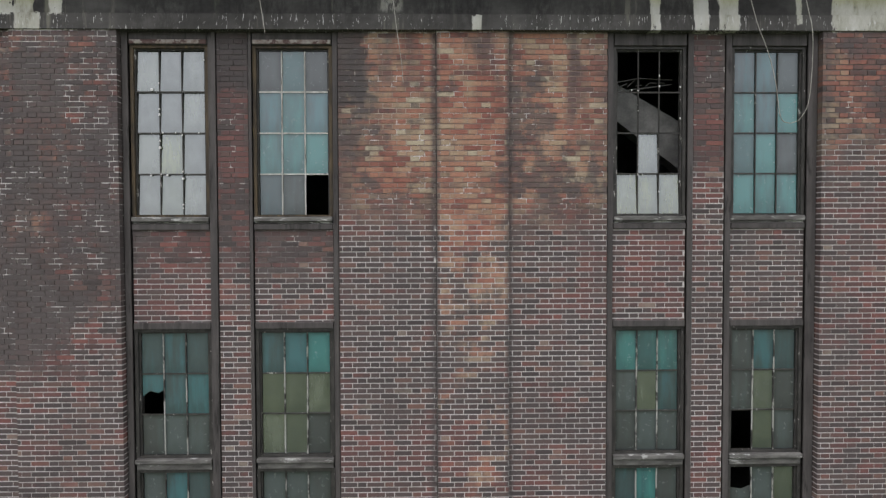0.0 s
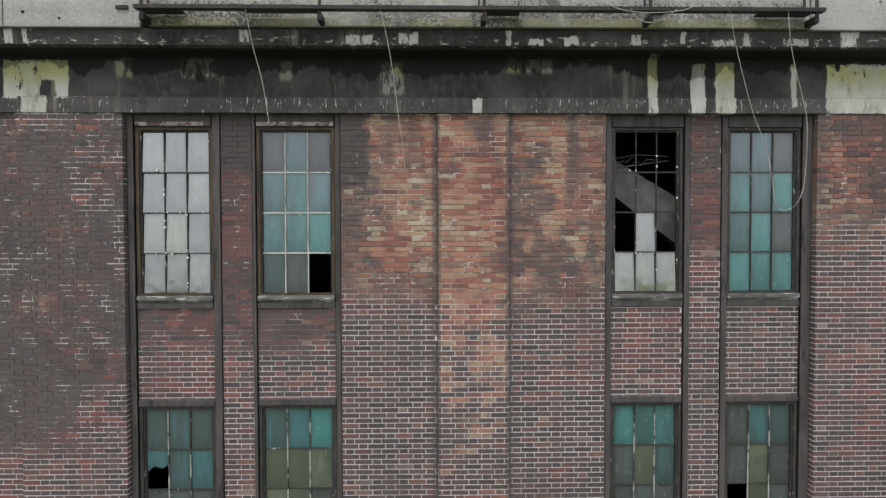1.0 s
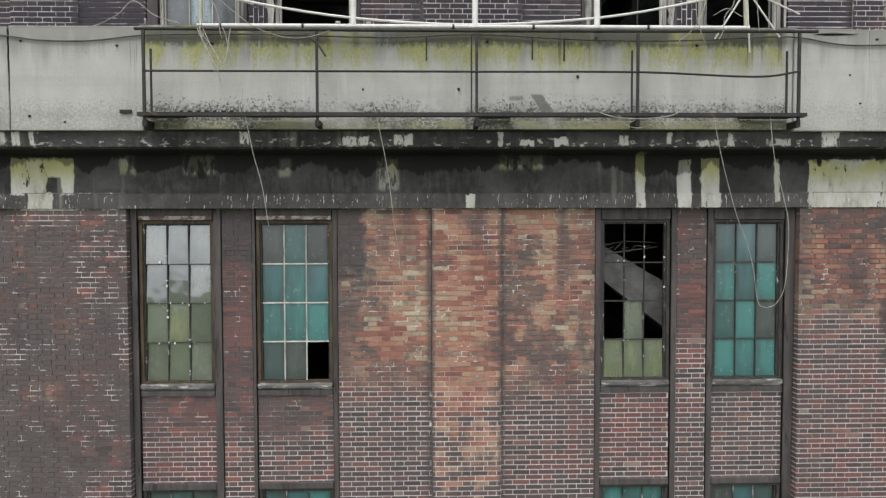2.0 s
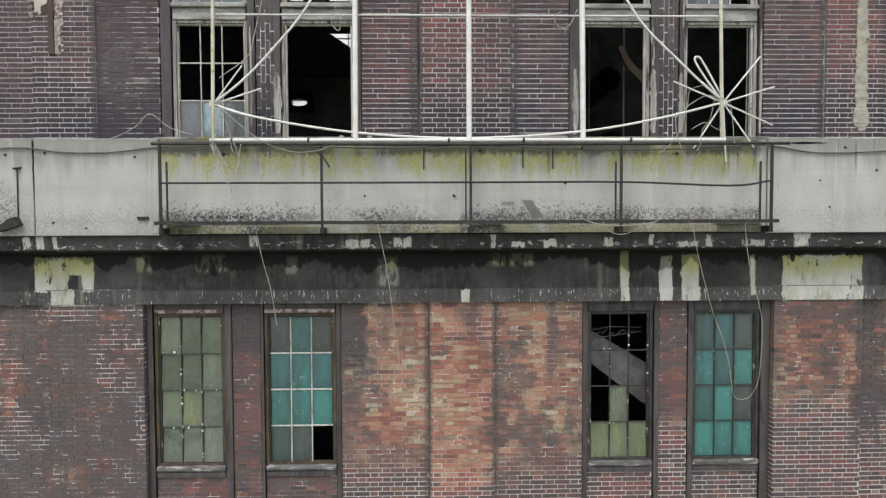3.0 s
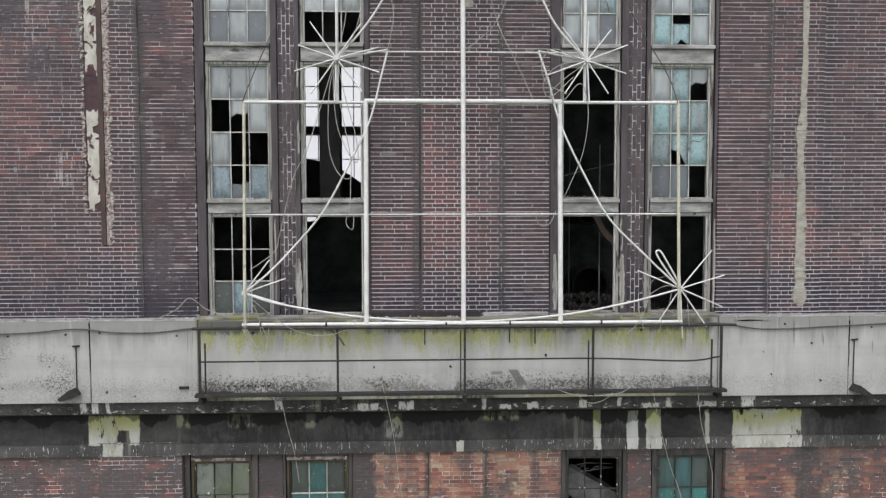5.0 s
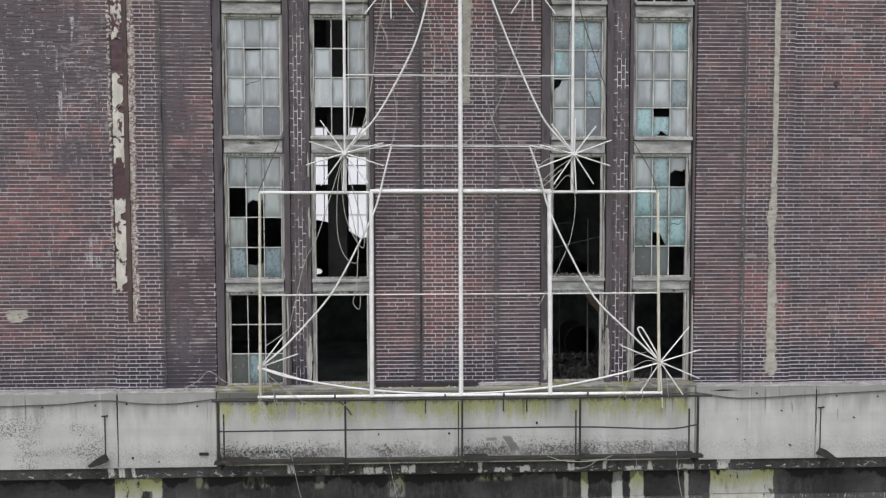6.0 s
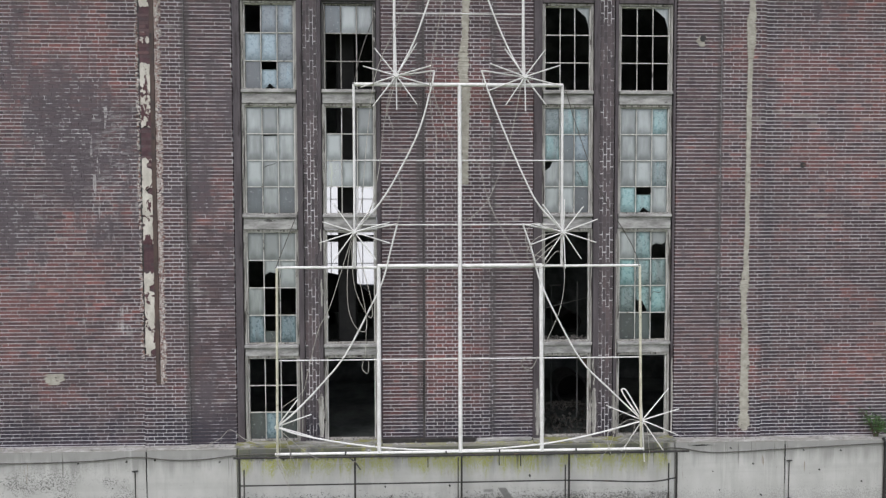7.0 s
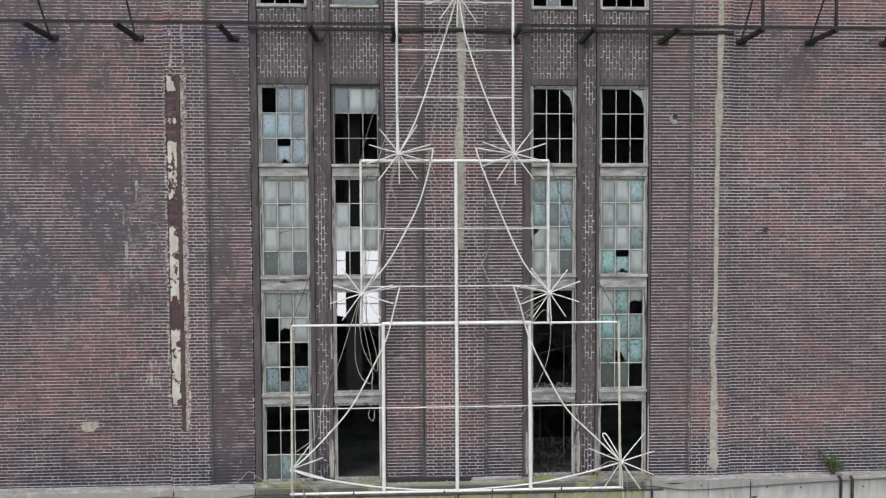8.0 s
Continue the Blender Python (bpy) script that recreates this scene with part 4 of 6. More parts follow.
# ---- the rest of the building, closing the place ----
shell = thing("wall_hall", (0.5, 8, Z_FOOT), "dark plaster walls inside the derelict hall", "wall", kind="structure")
FAR = 5.2
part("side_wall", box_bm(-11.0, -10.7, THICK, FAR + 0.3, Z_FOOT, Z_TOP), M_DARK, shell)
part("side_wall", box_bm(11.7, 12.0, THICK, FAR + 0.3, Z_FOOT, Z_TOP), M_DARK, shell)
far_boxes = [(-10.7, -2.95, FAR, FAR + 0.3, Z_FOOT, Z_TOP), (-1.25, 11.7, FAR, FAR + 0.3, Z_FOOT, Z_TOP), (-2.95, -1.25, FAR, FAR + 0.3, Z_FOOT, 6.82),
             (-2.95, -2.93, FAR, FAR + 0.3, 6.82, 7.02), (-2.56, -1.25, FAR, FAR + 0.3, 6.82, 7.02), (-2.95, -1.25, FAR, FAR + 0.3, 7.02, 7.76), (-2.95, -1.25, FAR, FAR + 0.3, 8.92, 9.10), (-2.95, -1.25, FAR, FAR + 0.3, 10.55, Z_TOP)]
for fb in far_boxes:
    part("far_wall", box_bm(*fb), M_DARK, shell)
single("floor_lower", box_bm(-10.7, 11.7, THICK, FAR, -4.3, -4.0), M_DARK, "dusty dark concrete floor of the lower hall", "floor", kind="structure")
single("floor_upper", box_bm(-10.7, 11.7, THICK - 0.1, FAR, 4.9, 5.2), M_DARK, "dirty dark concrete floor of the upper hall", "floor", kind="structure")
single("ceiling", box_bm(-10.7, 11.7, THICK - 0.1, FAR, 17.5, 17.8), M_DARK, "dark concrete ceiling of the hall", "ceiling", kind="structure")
single("roof", boxes_bm([(-11.2, 12.2, -0.5, FAR + 0.5, Z_TOP, Z_TOP + 0.25)]), M_ROOF, "flat dark bitumen roof with a plain edge", "roof", kind="structure")
pillar = thing("pillar", (-1.53, 0.46, 7.05), "black steel pillar on a beam behind broken panes", "pillar")
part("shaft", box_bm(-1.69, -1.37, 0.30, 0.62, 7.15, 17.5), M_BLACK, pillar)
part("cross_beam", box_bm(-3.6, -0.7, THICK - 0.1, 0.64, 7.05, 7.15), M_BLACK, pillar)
far_win = thing("window_far", (-2.1, FAR + 0.1, 7.76), "bright frosted factory window at the back of the hall", "window", kind="structure")
for x0 in (-2.95, -2.52, -2.10, -1.68):
    for z0, z1 in ((7.76, 8.34), (8.34, 8.92), (9.10, 9.58), (9.58, 10.06), (10.06, 10.55)):
        part("pane", sheet_bm([(x0 + 0.012, z0 + 0.012), (x0 + 0.412, z0 + 0.012), (x0 + 0.412, z1 - 0.012), (x0 + 0.012, z1 - 0.012)], FAR + 0.14), G_FAR, far_win)
for x0 in (-2.52, -2.10, -1.68):
    part("glazing_bar", box_bm(x0 - 0.008, x0 + 0.008, FAR + 0.12, FAR + 0.16, 7.76, 10.55), M_SILL, far_win)
for z0 in (8.34, 9.58, 10.06):
    part("glazing_bar", box_bm(-2.95, -1.25, FAR + 0.125, FAR + 0.165, z0 - 0.009, z0 + 0.009), M_SILL, far_win)
single("backdrop", box_bm(-3.6, -0.6, FAR + 2.0, FAR + 2.1, 6.0, 11.5), M_HAZE, "white overcast sky beyond the far windows", "sky", kind="structure")
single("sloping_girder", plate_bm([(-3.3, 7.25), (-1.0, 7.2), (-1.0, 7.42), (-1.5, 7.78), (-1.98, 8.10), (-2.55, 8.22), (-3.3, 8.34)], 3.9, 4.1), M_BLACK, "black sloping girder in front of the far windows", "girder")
low_pane = thing("window_far_low", (-2.4, FAR + 0.1, 6.7), "single bright frosted pane low in the back wall", "window", kind="structure")
part("pane", sheet_bm([(-2.94, 6.81), (-2.55, 6.81), (-2.55, 7.03), (-2.94, 7.03)], FAR + 0.14), G_FAR, low_pane)
bm = bmesh.new()
turns = [2 * math.pi * (i + 0.5) / 32 for i in range(32)]
hole = [(-2.745 + 0.175 * math.cos(a) * (1 + 0.08 * math.sin(3 * a)), 6.905 + (0.105 if math.sin(a) > 0 else 0.05) * math.sin(a)) for a in turns]
rim = [(-2.745 + 0.32 * max(-1, min(1, 1.5 * math.cos(a))), 6.92 + 0.20 * max(-1, min(1, 1.5 * math.sin(a)))) for a in turns]
inner = [bm.verts.new((x, FAR - 0.02, z)) for x, z in hole]
outer = [bm.verts.new((x, FAR - 0.02, z)) for x, z in rim]
for i in range(32):
    j = (i + 1) % 32
    bm.faces.new((inner[i], inner[j], outer[j], outer[i]))
bmesh.ops.solidify(bm, geom=bm.faces[:], thickness=0.015)
part("hole_rim", bm, M_DARK, low_pane, "ragged plaster rim of the hole")


# ---- concrete band and cornice between the storeys ----
band = thing("concrete_band", (0.5, -0.2, Z_BAND0), "grey weathered concrete band with moss and black crust", "parapet", kind="structure")
part("lintel_course", box_bm(-11.0, 12.0, -0.115, 0.1, 3.225, 3.415), M_CRUST, band, "black lintel course with white lime ticks")
part("frieze", box_bm(-11.0, 12.0, -0.085, THICK, 3.415, 3.93), M_CRUST, band, "black crusted frieze with bare limy patches")
bm = bmesh.new()
prof = [(-0.06, 3.90), (-0.30, 3.93), (-0.375, 3.97), (-0.385, 4.15), (-0.36, 4.17), (0.1, 4.17)]
for x0, x1 in ((-11.0, 12.0),):
    a = [bm.verts.new((x0, y, z)) for y, z in prof]
    b = [bm.verts.new((x1, y, z)) for y, z in prof]
    for i in range(len(prof)):
        j = (i + 1) % len(prof)
        bm.faces.new((a[i], a[j], b[j], b[i]))
    bm.faces.new(a)
    bm.faces.new(b[::-1])
bmesh.ops.recalc_face_normals(bm, faces=bm.faces[:])
part("cornice", bm, M_CRUST, band, "black dripping cornice moulding")
PANELS = [(-11.0, -9.6), (-9.6, -5.01), (-5.01, -3.42), (-3.42, 4.50), (4.50, 6.55), (6.55, 10.4), (10.4, 12.0)]
for i, (x0, x1) in enumerate(PANELS):
    mid = i == 3
    z0 = 4.235 if mid else 4.155
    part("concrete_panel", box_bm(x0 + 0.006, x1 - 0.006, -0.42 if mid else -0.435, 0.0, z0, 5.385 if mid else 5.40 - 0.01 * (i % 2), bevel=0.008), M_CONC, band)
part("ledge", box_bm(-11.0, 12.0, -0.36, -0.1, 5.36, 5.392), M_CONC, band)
part("toe_strip", box_bm(-3.34, 4.44, -0.445, -0.05, 4.172, 4.272, bevel=0.006), M_CONC, band, "ochre stained concrete strip")
for x0, x1 in ((-3.48, -0.84), (1.92, 4.55)):
    part("window_ledge", box_bm(x0, x1, -0.40, 0.0, 5.388, 5.425, bevel=0.006), M_MOSS, band, "mossy ledge under the upper windows")
part("plinth", box_bm(-0.85, 0.86, -0.255, -0.15, 5.39, 5.475, bevel=0.006), M_IRON, band, "tarred strip at the foot of the brickwork")
part("mortar_fillet", box_bm(0.88, 1.90, -0.250, -0.15, 5.39, 5.46, bevel=0.015), M_SILL, band)
# bolts, stubs and vertical straps on the band
rng = random.Random(5)
for x, z in ((-4.86, 5.22), (-4.78, 4.33), (-3.72, 5.17), (-3.62, 4.38), (-4.36, 4.26), (-0.79, 4.66), (1.83, 4.82), (2.05, 5.28), (5.20, 4.85), (5.33, 4.50), (5.52, 5.28), (5.95, 4.98), (-5.35, 5.20), (-6.2, 5.18), (-6.3, 4.40), (-7.1, 5.2),
             (6.9, 5.22), (7.2, 4.85), (7.6, 5.2), (8.0, 4.62), (8.9, 5.2), (-7.6, 4.7), (-5.6, 4.72), (0.37, 4.66), (6.1, 4.40), (-2.6, 5.2), (3.3, 5.2), (0.72, 5.24)):
    bolt = part("bolt", tube_bm([(x, -0.41, z), (x + rng.uniform(-0.01, 0.01), -0.444 - 0.025 * rng.random(), z - 0.008)], 0.016 + 0.010 * rng.random(), 6, 0.009), M_IRON, band)
for x, z0, z1 in ((-5.21, 4.38, 5.02), (6.62, 4.32, 5.02)):
    part("strap", tube_bm([(x, -0.447, z0), (x + 0.004, -0.447, z1)], 0.0085, 6), M_IRON, band)
    part("strap_head", tube_bm([(x - 0.045, -0.450, z1), (x + 0.055, -0.450, z1 + 0.008)], 0.013, 6), M_IRON, band)
    side = 1 if x > 0 else -1
    part("stub", plate_bm([(x - 0.06 * side, z0 - 0.08), (x + 0.0 * side, z0 + 0.02), (x + 0.07 * side, z0), (x + 0.24 * side, z0 - 0.13), (x + 0.21 * side, z0 - 0.17), (x + 0.04 * side, z0 - 0.12)], -0.54, -0.43), M_IRON, band)
for i in range(7):
    part("slot", box_bm(-3.0 + 0.10 * i, -2.965 + 0.10 * i + rng.uniform(0, 0.02), -0.426, -0.40, 4.38, 4.398), M_BLACK, band)
for x, z0 in ((1.27, 5.02), (1.66, 5.0), (-0.02, 5.0)):
    part("dowel", box_bm(x - 0.007, x + 0.007, -0.44, -0.41, z0, 5.28), M_IRON, band)
bm = bmesh.new()
for i in range(300):
    x = rng.uniform(-9.5, 10.5)
    if -0.9 < x < 1.95 and rng.random() < 0.5:
        continue
    s = rng.uniform(0.008, 0.03)
    m = Matrix.Translation((x, rng.uniform(-0.40, -0.24), 5.392 + s * 0.3)) @ Euler((rng.random(), rng.random(), rng.random() * 6)).to_matrix().to_4x4() @ Matrix.Diagonal((s * rng.uniform(1, 2.6), s, s * rng.uniform(0.5, 1.0), 1))
    bmesh.ops.create_cube(bm, size=1.0, matrix=m)
tagged(part("ledge_crumbs", bm, M_SILL, band, "crumbs of mortar lying on the ledge"), "crumbs of mortar lying on the ledge", kind="stuff")
part("lifted_flake", plate_bm([(4.74, 5.335), (4.98, 5.352), (5.22, 5.338), (5.28, 5.350), (5.24, 5.395), (4.95, 5.402), (4.78, 5.40)], -0.452, -0.43), M_CONC, band, "cracked flake of concrete coming off")
part("crack", plate_bm([(4.72, 5.340), (4.90, 5.318), (5.06, 5.322), (5.25, 5.336), (5.05, 5.342), (4.92, 5.346)], -0.4375, -0.43), M_BLACK, band)
for x, z_low, z_high in ((-5.01, 4.62, 5.36), (6.55, 4.60, 5.32), (-9.6, 4.5, 5.3), (10.4, 4.5, 5.3)):
    line = [(x + rng.uniform(-0.006, 0.006), -0.4355, z_low + (z_high - z_low) * i / 14) for i in range(15)]
    part("crack", tube_bm(line, 0.003, 4, 0.011), M_BLACK, band)
part("hook", box_bm(-3.70, -3.56, -0.46, -0.43, 4.36, 4.40), M_IRON, band)

# ---- iron sign frame on the band ----
Y_RAIL = -0.65
rail = thing("iron_railing", (0.5, Y_RAIL, 4.28), "dark rusty iron railing bolted to mossy concrete", "railing")

RAIL_X = (-3.32, -1.306, 0.574, 2.494, 4.438)
for i, x in enumerate(RAIL_X):
    part("post", box_bm(x - 0.016, x + 0.016, Y_RAIL - 0.012, Y_RAIL + 0.014, 4.20, 5.30), M_IRON, rail)
    part("bracket", box_bm(x - 0.03, x + 0.03, Y_RAIL - 0.005, -0.446, 4.17, 4.25, bevel=0.008), M_IRON, rail)
    if i in (0, 2, 3, 4):
        dx = 0.07 if i == 0 else -0.13 if i == 4 else -0.06
        part("brace", box_bm(x + dx - 0.009, x + dx + 0.009, Y_RAIL + 0.02, Y_RAIL + 0.045, 4.30, 5.08 if i != 2 else 5.25), M_IRON, rail)
part("top_rail", tube_bm([(-3.42, Y_RAIL, 5.305), (0.5, Y_RAIL, 5.295), (4.66, Y_RAIL, 5.305)], 0.020), M_IRON, rail)
part("middle_rail", tube_bm(smooth_line([(-3.32, Y_RAIL - 0.01, 4.815), (0.57, Y_RAIL - 0.01, 4.815), (2.52, Y_RAIL - 0.01, 4.815), (3.9, Y_RAIL - 0.01, 4.765), (4.44, Y_RAIL - 0.01, 4.83)], 5), 0.013), M_IRON, rail)
channel = part("channel", box_bm(-3.39, 4.52, Y_RAIL - 0.045, Y_RAIL - 0.03, 4.290, 4.332), M_IRON, rail, "rusty steel channel")
part("flange", box_bm(-3.39, 4.52, Y_RAIL - 0.03, Y_RAIL + 0.06, 4.32, 4.335), M_IRON, channel)
part("flange", box_bm(-3.39, 4.52, Y_RAIL - 0.03, Y_RAIL + 0.06, 4.290, 4.300), M_IRON, channel)
for i, (x0, x1) in enumerate(((-3.36, -2.9), (-2.2, -1.35), (0.62, 1.0), (2.55, 2.7), (3.8, 4.42))):
    part("shelf", box_bm(x0, x1, Y_RAIL + 0.062, -0.44 - 0.05 * (i % 2), 4.30, 4.316), M_IRON, rail, "rusted remnant of a shelf plate")

# ---- windows ----
def unit(shape):
    return {"u": [(0, 1), (1, 1), (1, 0.62), (0.72, 0.52), (0.35, 0.58), (0, 0.44)], "v": [(0, 0), (1, 0), (1, 0.50), (0.55, 0.40), (0, 0.44)],
            "c": [(0.05, 1), (1, 1), (1, 0.2), (0.78, 0.66), (0.4, 0.84)], "k": [(0, 0), (1, 0), (1, 1), (0.55, 1), (0.35, 0.75), (0, 0.62)],
            "q": [(0, 1), (1, 1), (1, 0), (0.86, 0.0), (0.5, 0.42), (0, 0.5)], "h": [(0, 0), (1, 0), (1, 0.95), (0, 0.92)],
            "m": [(0.0, 0.0), (0.25, 0.0), (0.5, 0.2), (0.8, 0.05), (1, 0.0), (1, 0.7), (0, 0.7)]}[shape]


GLASS = {"t": G_TEAL, "T": G_BRIGHT, "d": G_DULL, "w": G_MIRROR, "y": G_GREENISH, "o": G_PALE, "l": G_BLUE, "a": G_AQUA}
PANE_RNG = random.Random(21)
COUNT = [0]
WINDOW = []


def window(x0, x1, z0, z1, y, spec, frame_mat, bar_mat, label, bars=True, sill=None, rim=0.04, post_mat=None, sill_mat=None):
    """A steel factory window. spec: a row of glass codes for each row of panes, from the top; x is an empty light, and a
    second letter after a code gives the shape of the glass that is left."""
    COUNT[0] += 1
    w = thing("window_%d" % COUNT[0], ((x0 + x1) / 2, y, z0), label, "window", kind="structure")
    WINDOW.append(w)
    f = bmesh.new()
    for b in ((x0, x0 + rim, z0, z1), (x1 - rim, x1, z0, z1), (x0 + rim, x1 - rim, z1 - rim * 0.8, z1), (x0 + rim, x1 - rim, z0, z0 + rim * 0.5)):
        add_box(f, b[0], b[1], y - 0.035, y + 0.06, b[2], b[3])
    part("window_frame", f, frame_mat, w)
    # inner rebate
    f = bmesh.new()
    e = rim + 0.02
    for b in ((x0 + rim, x0 + e, z0 + rim * 0.5, z1 - rim * 0.8), (x1 - e, x1 - rim, z0 + rim * 0.5, z1 - rim * 0.8), (x0 + e, x1 - e, z1 - rim * 0.8 - 0.02, z1 - rim * 0.8)):
        add_box(f, b[0], b[1], y + 0.0, y + 0.05, b[2], b[3])
    part("rebate", f, bar_mat, w)
    gx0, gx1, gz0, gz1 = x0 + e, x1 - e, z0 + rim * 0.5, z1 - rim * 0.8 - 0.02
    nr, nc = len(spec), 3
    cw, ch = (gx1 - gx0) / nc, (gz1 - gz0) / nr
    if bars:
        for c in range(1, nc):
            lean = PANE_RNG.uniform(-0.004, 0.004)
            xb = gx0 + c * cw
            part("glazing_bar", tube_bm([(xb + lean, y + 0.012, gz0), (xb - lean, y + 0.012, gz1)], 0.0105, 4), post_mat or bar_mat, w)
        for r in range(1, nr):
            part("glazing_bar", box_bm(gx0, gx1, y + 0.006, y + 0.026, gz0 + r * ch - 0.008, gz0 + r * ch + 0.008), post_mat if post_mat and z0 > 0 else bar_mat, w)
    for r, line in enumerate(spec):
        for c, code in enumerate(line.split()):
            if code[0] == "x":
                continue
            px0, pz0 = gx0 + c * cw + 0.006, gz1 - (r + 1) * ch + 0.006
            pw, ph = cw - 0.012, ch - 0.012
            shape = unit(code[1]) if len(code) > 1 else [(0, 0), (1, 0), (1, 1), (0, 1)]
            b = plate_bm([(px0 + u * pw, pz0 + v * ph) for u, v in shape], y + 0.022, y + 0.027)
            mid = Vector((px0 + pw / 2, y + 0.024, pz0 + ph / 2))
            turn = Euler((PANE_RNG.gauss(0, 0.006) - (0.045 if code[0] in "wy" and z0 > 0 else 0.0), 0, PANE_RNG.gauss(0, 0.006))).to_matrix().to_4x4()
            bmesh.ops.transform(b, matrix=Matrix.Translation(mid) @ turn @ Matrix.Translation(-mid), verts=b.verts[:])
            part("pane", b, GLASS[code[0]], w)
    if sill:
        h, out = sill
        part("window_sill", box_bm(x0 + 0.005, x1 - 0.005, y - 0.035 - out, y + 0.10, z0 - 0.062, z0 - 0.004, bevel=0.008), sill_mat or M_SILL, w)
        part("transom_beam", box_bm(x0 + 0.012, x1 - 0.012, y - 0.03 - out * 0.4, y + 0.12, z0 - h, z0 - 0.064, bevel=0.006), sill_mat or M_SILL, w)
    return w


YW = Y_LOW + 0.035
DARKLAB = "dark steel factory window with teal and grey panes"
low_rows = {
    "A": (0.965, 3.07, (["w w w", "w w w", "w y w", "w y w"], ["d T d", "t T t", "T T T", "t d x"], ["x x x", "x x x", "x w x", "y y y"], ["t t d", "T t T", "T T d", "T T T"])),
    "B": (-2.05, -0.435, (["t t t", "tu t t", "d d d"], ["t t T", "w w w", "w w d"], ["T T T", "d w t", "d d d"], ["d t t", "d w d", "xx w d"])),
    "C": (-4.20, -2.20, (["d t t", "t d t", "d d d", "d t d"], ["d d d", "t d d", "w d d", "d d d"], ["t T d", "d d t", "d d d", "t d d"], ["v d w".replace("v", "dv"), "d d w", "d t d", "d d d"])),
}
SPECIAL = {0: "ochre-brown weathered window frame with shiny clear panes", 2: "broken dark window with empty lights and three clear panes"}
for row, (z0, z1, specs) in low_rows.items():
    i = 0
    for b in BAYS_LOW:
        for x0, x1 in b["wins"]:
            m = M_OCHRE if row == "A" and i < 2 else M_FRAME
            lab = SPECIAL.get(i, DARKLAB) if row == "A" else DARKLAB
            window(x0, x1, z0, z1, YW, specs[i], m, M_FRAME, lab, sill=(0.09, 0.05) if row == "A" else (0.148, 0.06), post_mat=M_CHALK if row == "A" and i == 1 else M_PUTTY if row != "A" else None, sill_mat=M_LEDGE)
            if row == "A" and i in (0, 2):
                clips = bmesh.new()
                for n in range(18 if i == 0 else 12):
                    cx = (x0 + 0.06 + (x1 - x0 - 0.12) * PANE_RNG.choice((1, 1, 2, 2, 3)) / 3) if n % 3 else PANE_RNG.uniform(x0 + 0.1, x1 - 0.1)
                    cz = PANE_RNG.uniform(z0 + 0.1, z1 - 0.15) if n % 3 else z0 + (z1 - z0) * PANE_RNG.choice((0.25, 0.5, 0.75)) - 0.012
                    s = PANE_RNG.uniform(0.005, 0.0105)
                    add_box(clips, cx - s, cx + s * PANE_RNG.uniform(0.6, 1.6), YW - 0.006, YW + 0.004, cz - s, cz + s * PANE_RNG.uniform(0.8, 2.2))
                part("putty_lumps", clips, M_WHITE, WINDOW[-1], "white lumps of putty on the bars")
            if row == "A" and i < 2:
                part("head_board", box_bm(x0 + 0.01, x1 - 0.01, YW - 0.075, YW - 0.03, z1 + 0.012, z1 + 0.062, bevel=0.005), M_LIME2, WINDOW[-1], "flaking cream and rust head board")
            i += 1
YV = Y_UP + 0.04
PALELAB = "peeling pale factory window with frosted panes"
OPENLAB = "window opening with peeling pale frame, glass gone"
up_rows = [
    (11.80, 13.37, (["x l l", "l l l", "d lm l"], ["d o o", "x x x", "x x x"], ["x x oc", "x x x", "x x x"], ["x x oc", "x x x", "x x x"])),
    (9.57, 11.55, (["o o o", "o oh o", "o o o", "d o d"], ["x x o", "o x o", "y o o", "x x x"], ["a a a", "a d l", "ok o a", "o o d"], ["o o a", "o o o", "o o a", "a am o"])),
    (7.21, 9.29, (["o o o", "x ou o", "o x x", "l dv l"], ["x x x"] * 4, ["x x x"] * 4, ["o a ou", "a a a", "a aq a", "d d xx"])),
    (5.43, 6.99, (["x x x", "x x x", "d l d"], ["x x x"] * 3, ["x x x"] * 3, ["x x x"] * 3)),
    (14.93, 16.4, (["d d d", "x d x", "x x x"], ["d d d", "d d d", "d d d"], ["l l x", "x x x", "x d x"], ["d l d", "x x x", "x x x"])),
]
for r, (z0, z1, specs) in enumerate(up_rows):
    i = 0
    for b in BAYS_UP:
        for x0, x1 in b["wins"]:
            bare = r in (2, 3) and i in (1, 2) or (r == 3 and i == 3)
            sill = {0: (0.245, 0.07), 1: (0.275, 0.07), 2: (0.215, 0.07), 3: None, 4: (0.07, 0.05)}[r]
            fm = M_FRAME if r in (0, 4) and i in (1,) else M_PALE
            window(x0, x1, z0, z1, YV, specs[i], fm, M_CHALK if i != 1 or r in (1, 2, 3) else M_PALE, OPENLAB if bare else PALELAB, bars=not bare, sill=sill, rim=0.042)
            i += 1

# cracks run across three of the frosted panes
for n, pts in ((16, ((-2.97, 10.40), (-2.90, 10.45), (-2.80, 10.47), (-2.71, 10.52))), (18, ((2.75, 10.35), (2.82, 10.22), (2.86, 10.08))), (23, ((4.12, 8.05), (4.20, 8.12), (4.30, 8.10), (4.38, 8.17)))):
    part("crack", tube_bm([(x, YV + 0.020, z) for x, z in pts], 0.006, 4, 0.004), M_FRAME, WINDOW[n])

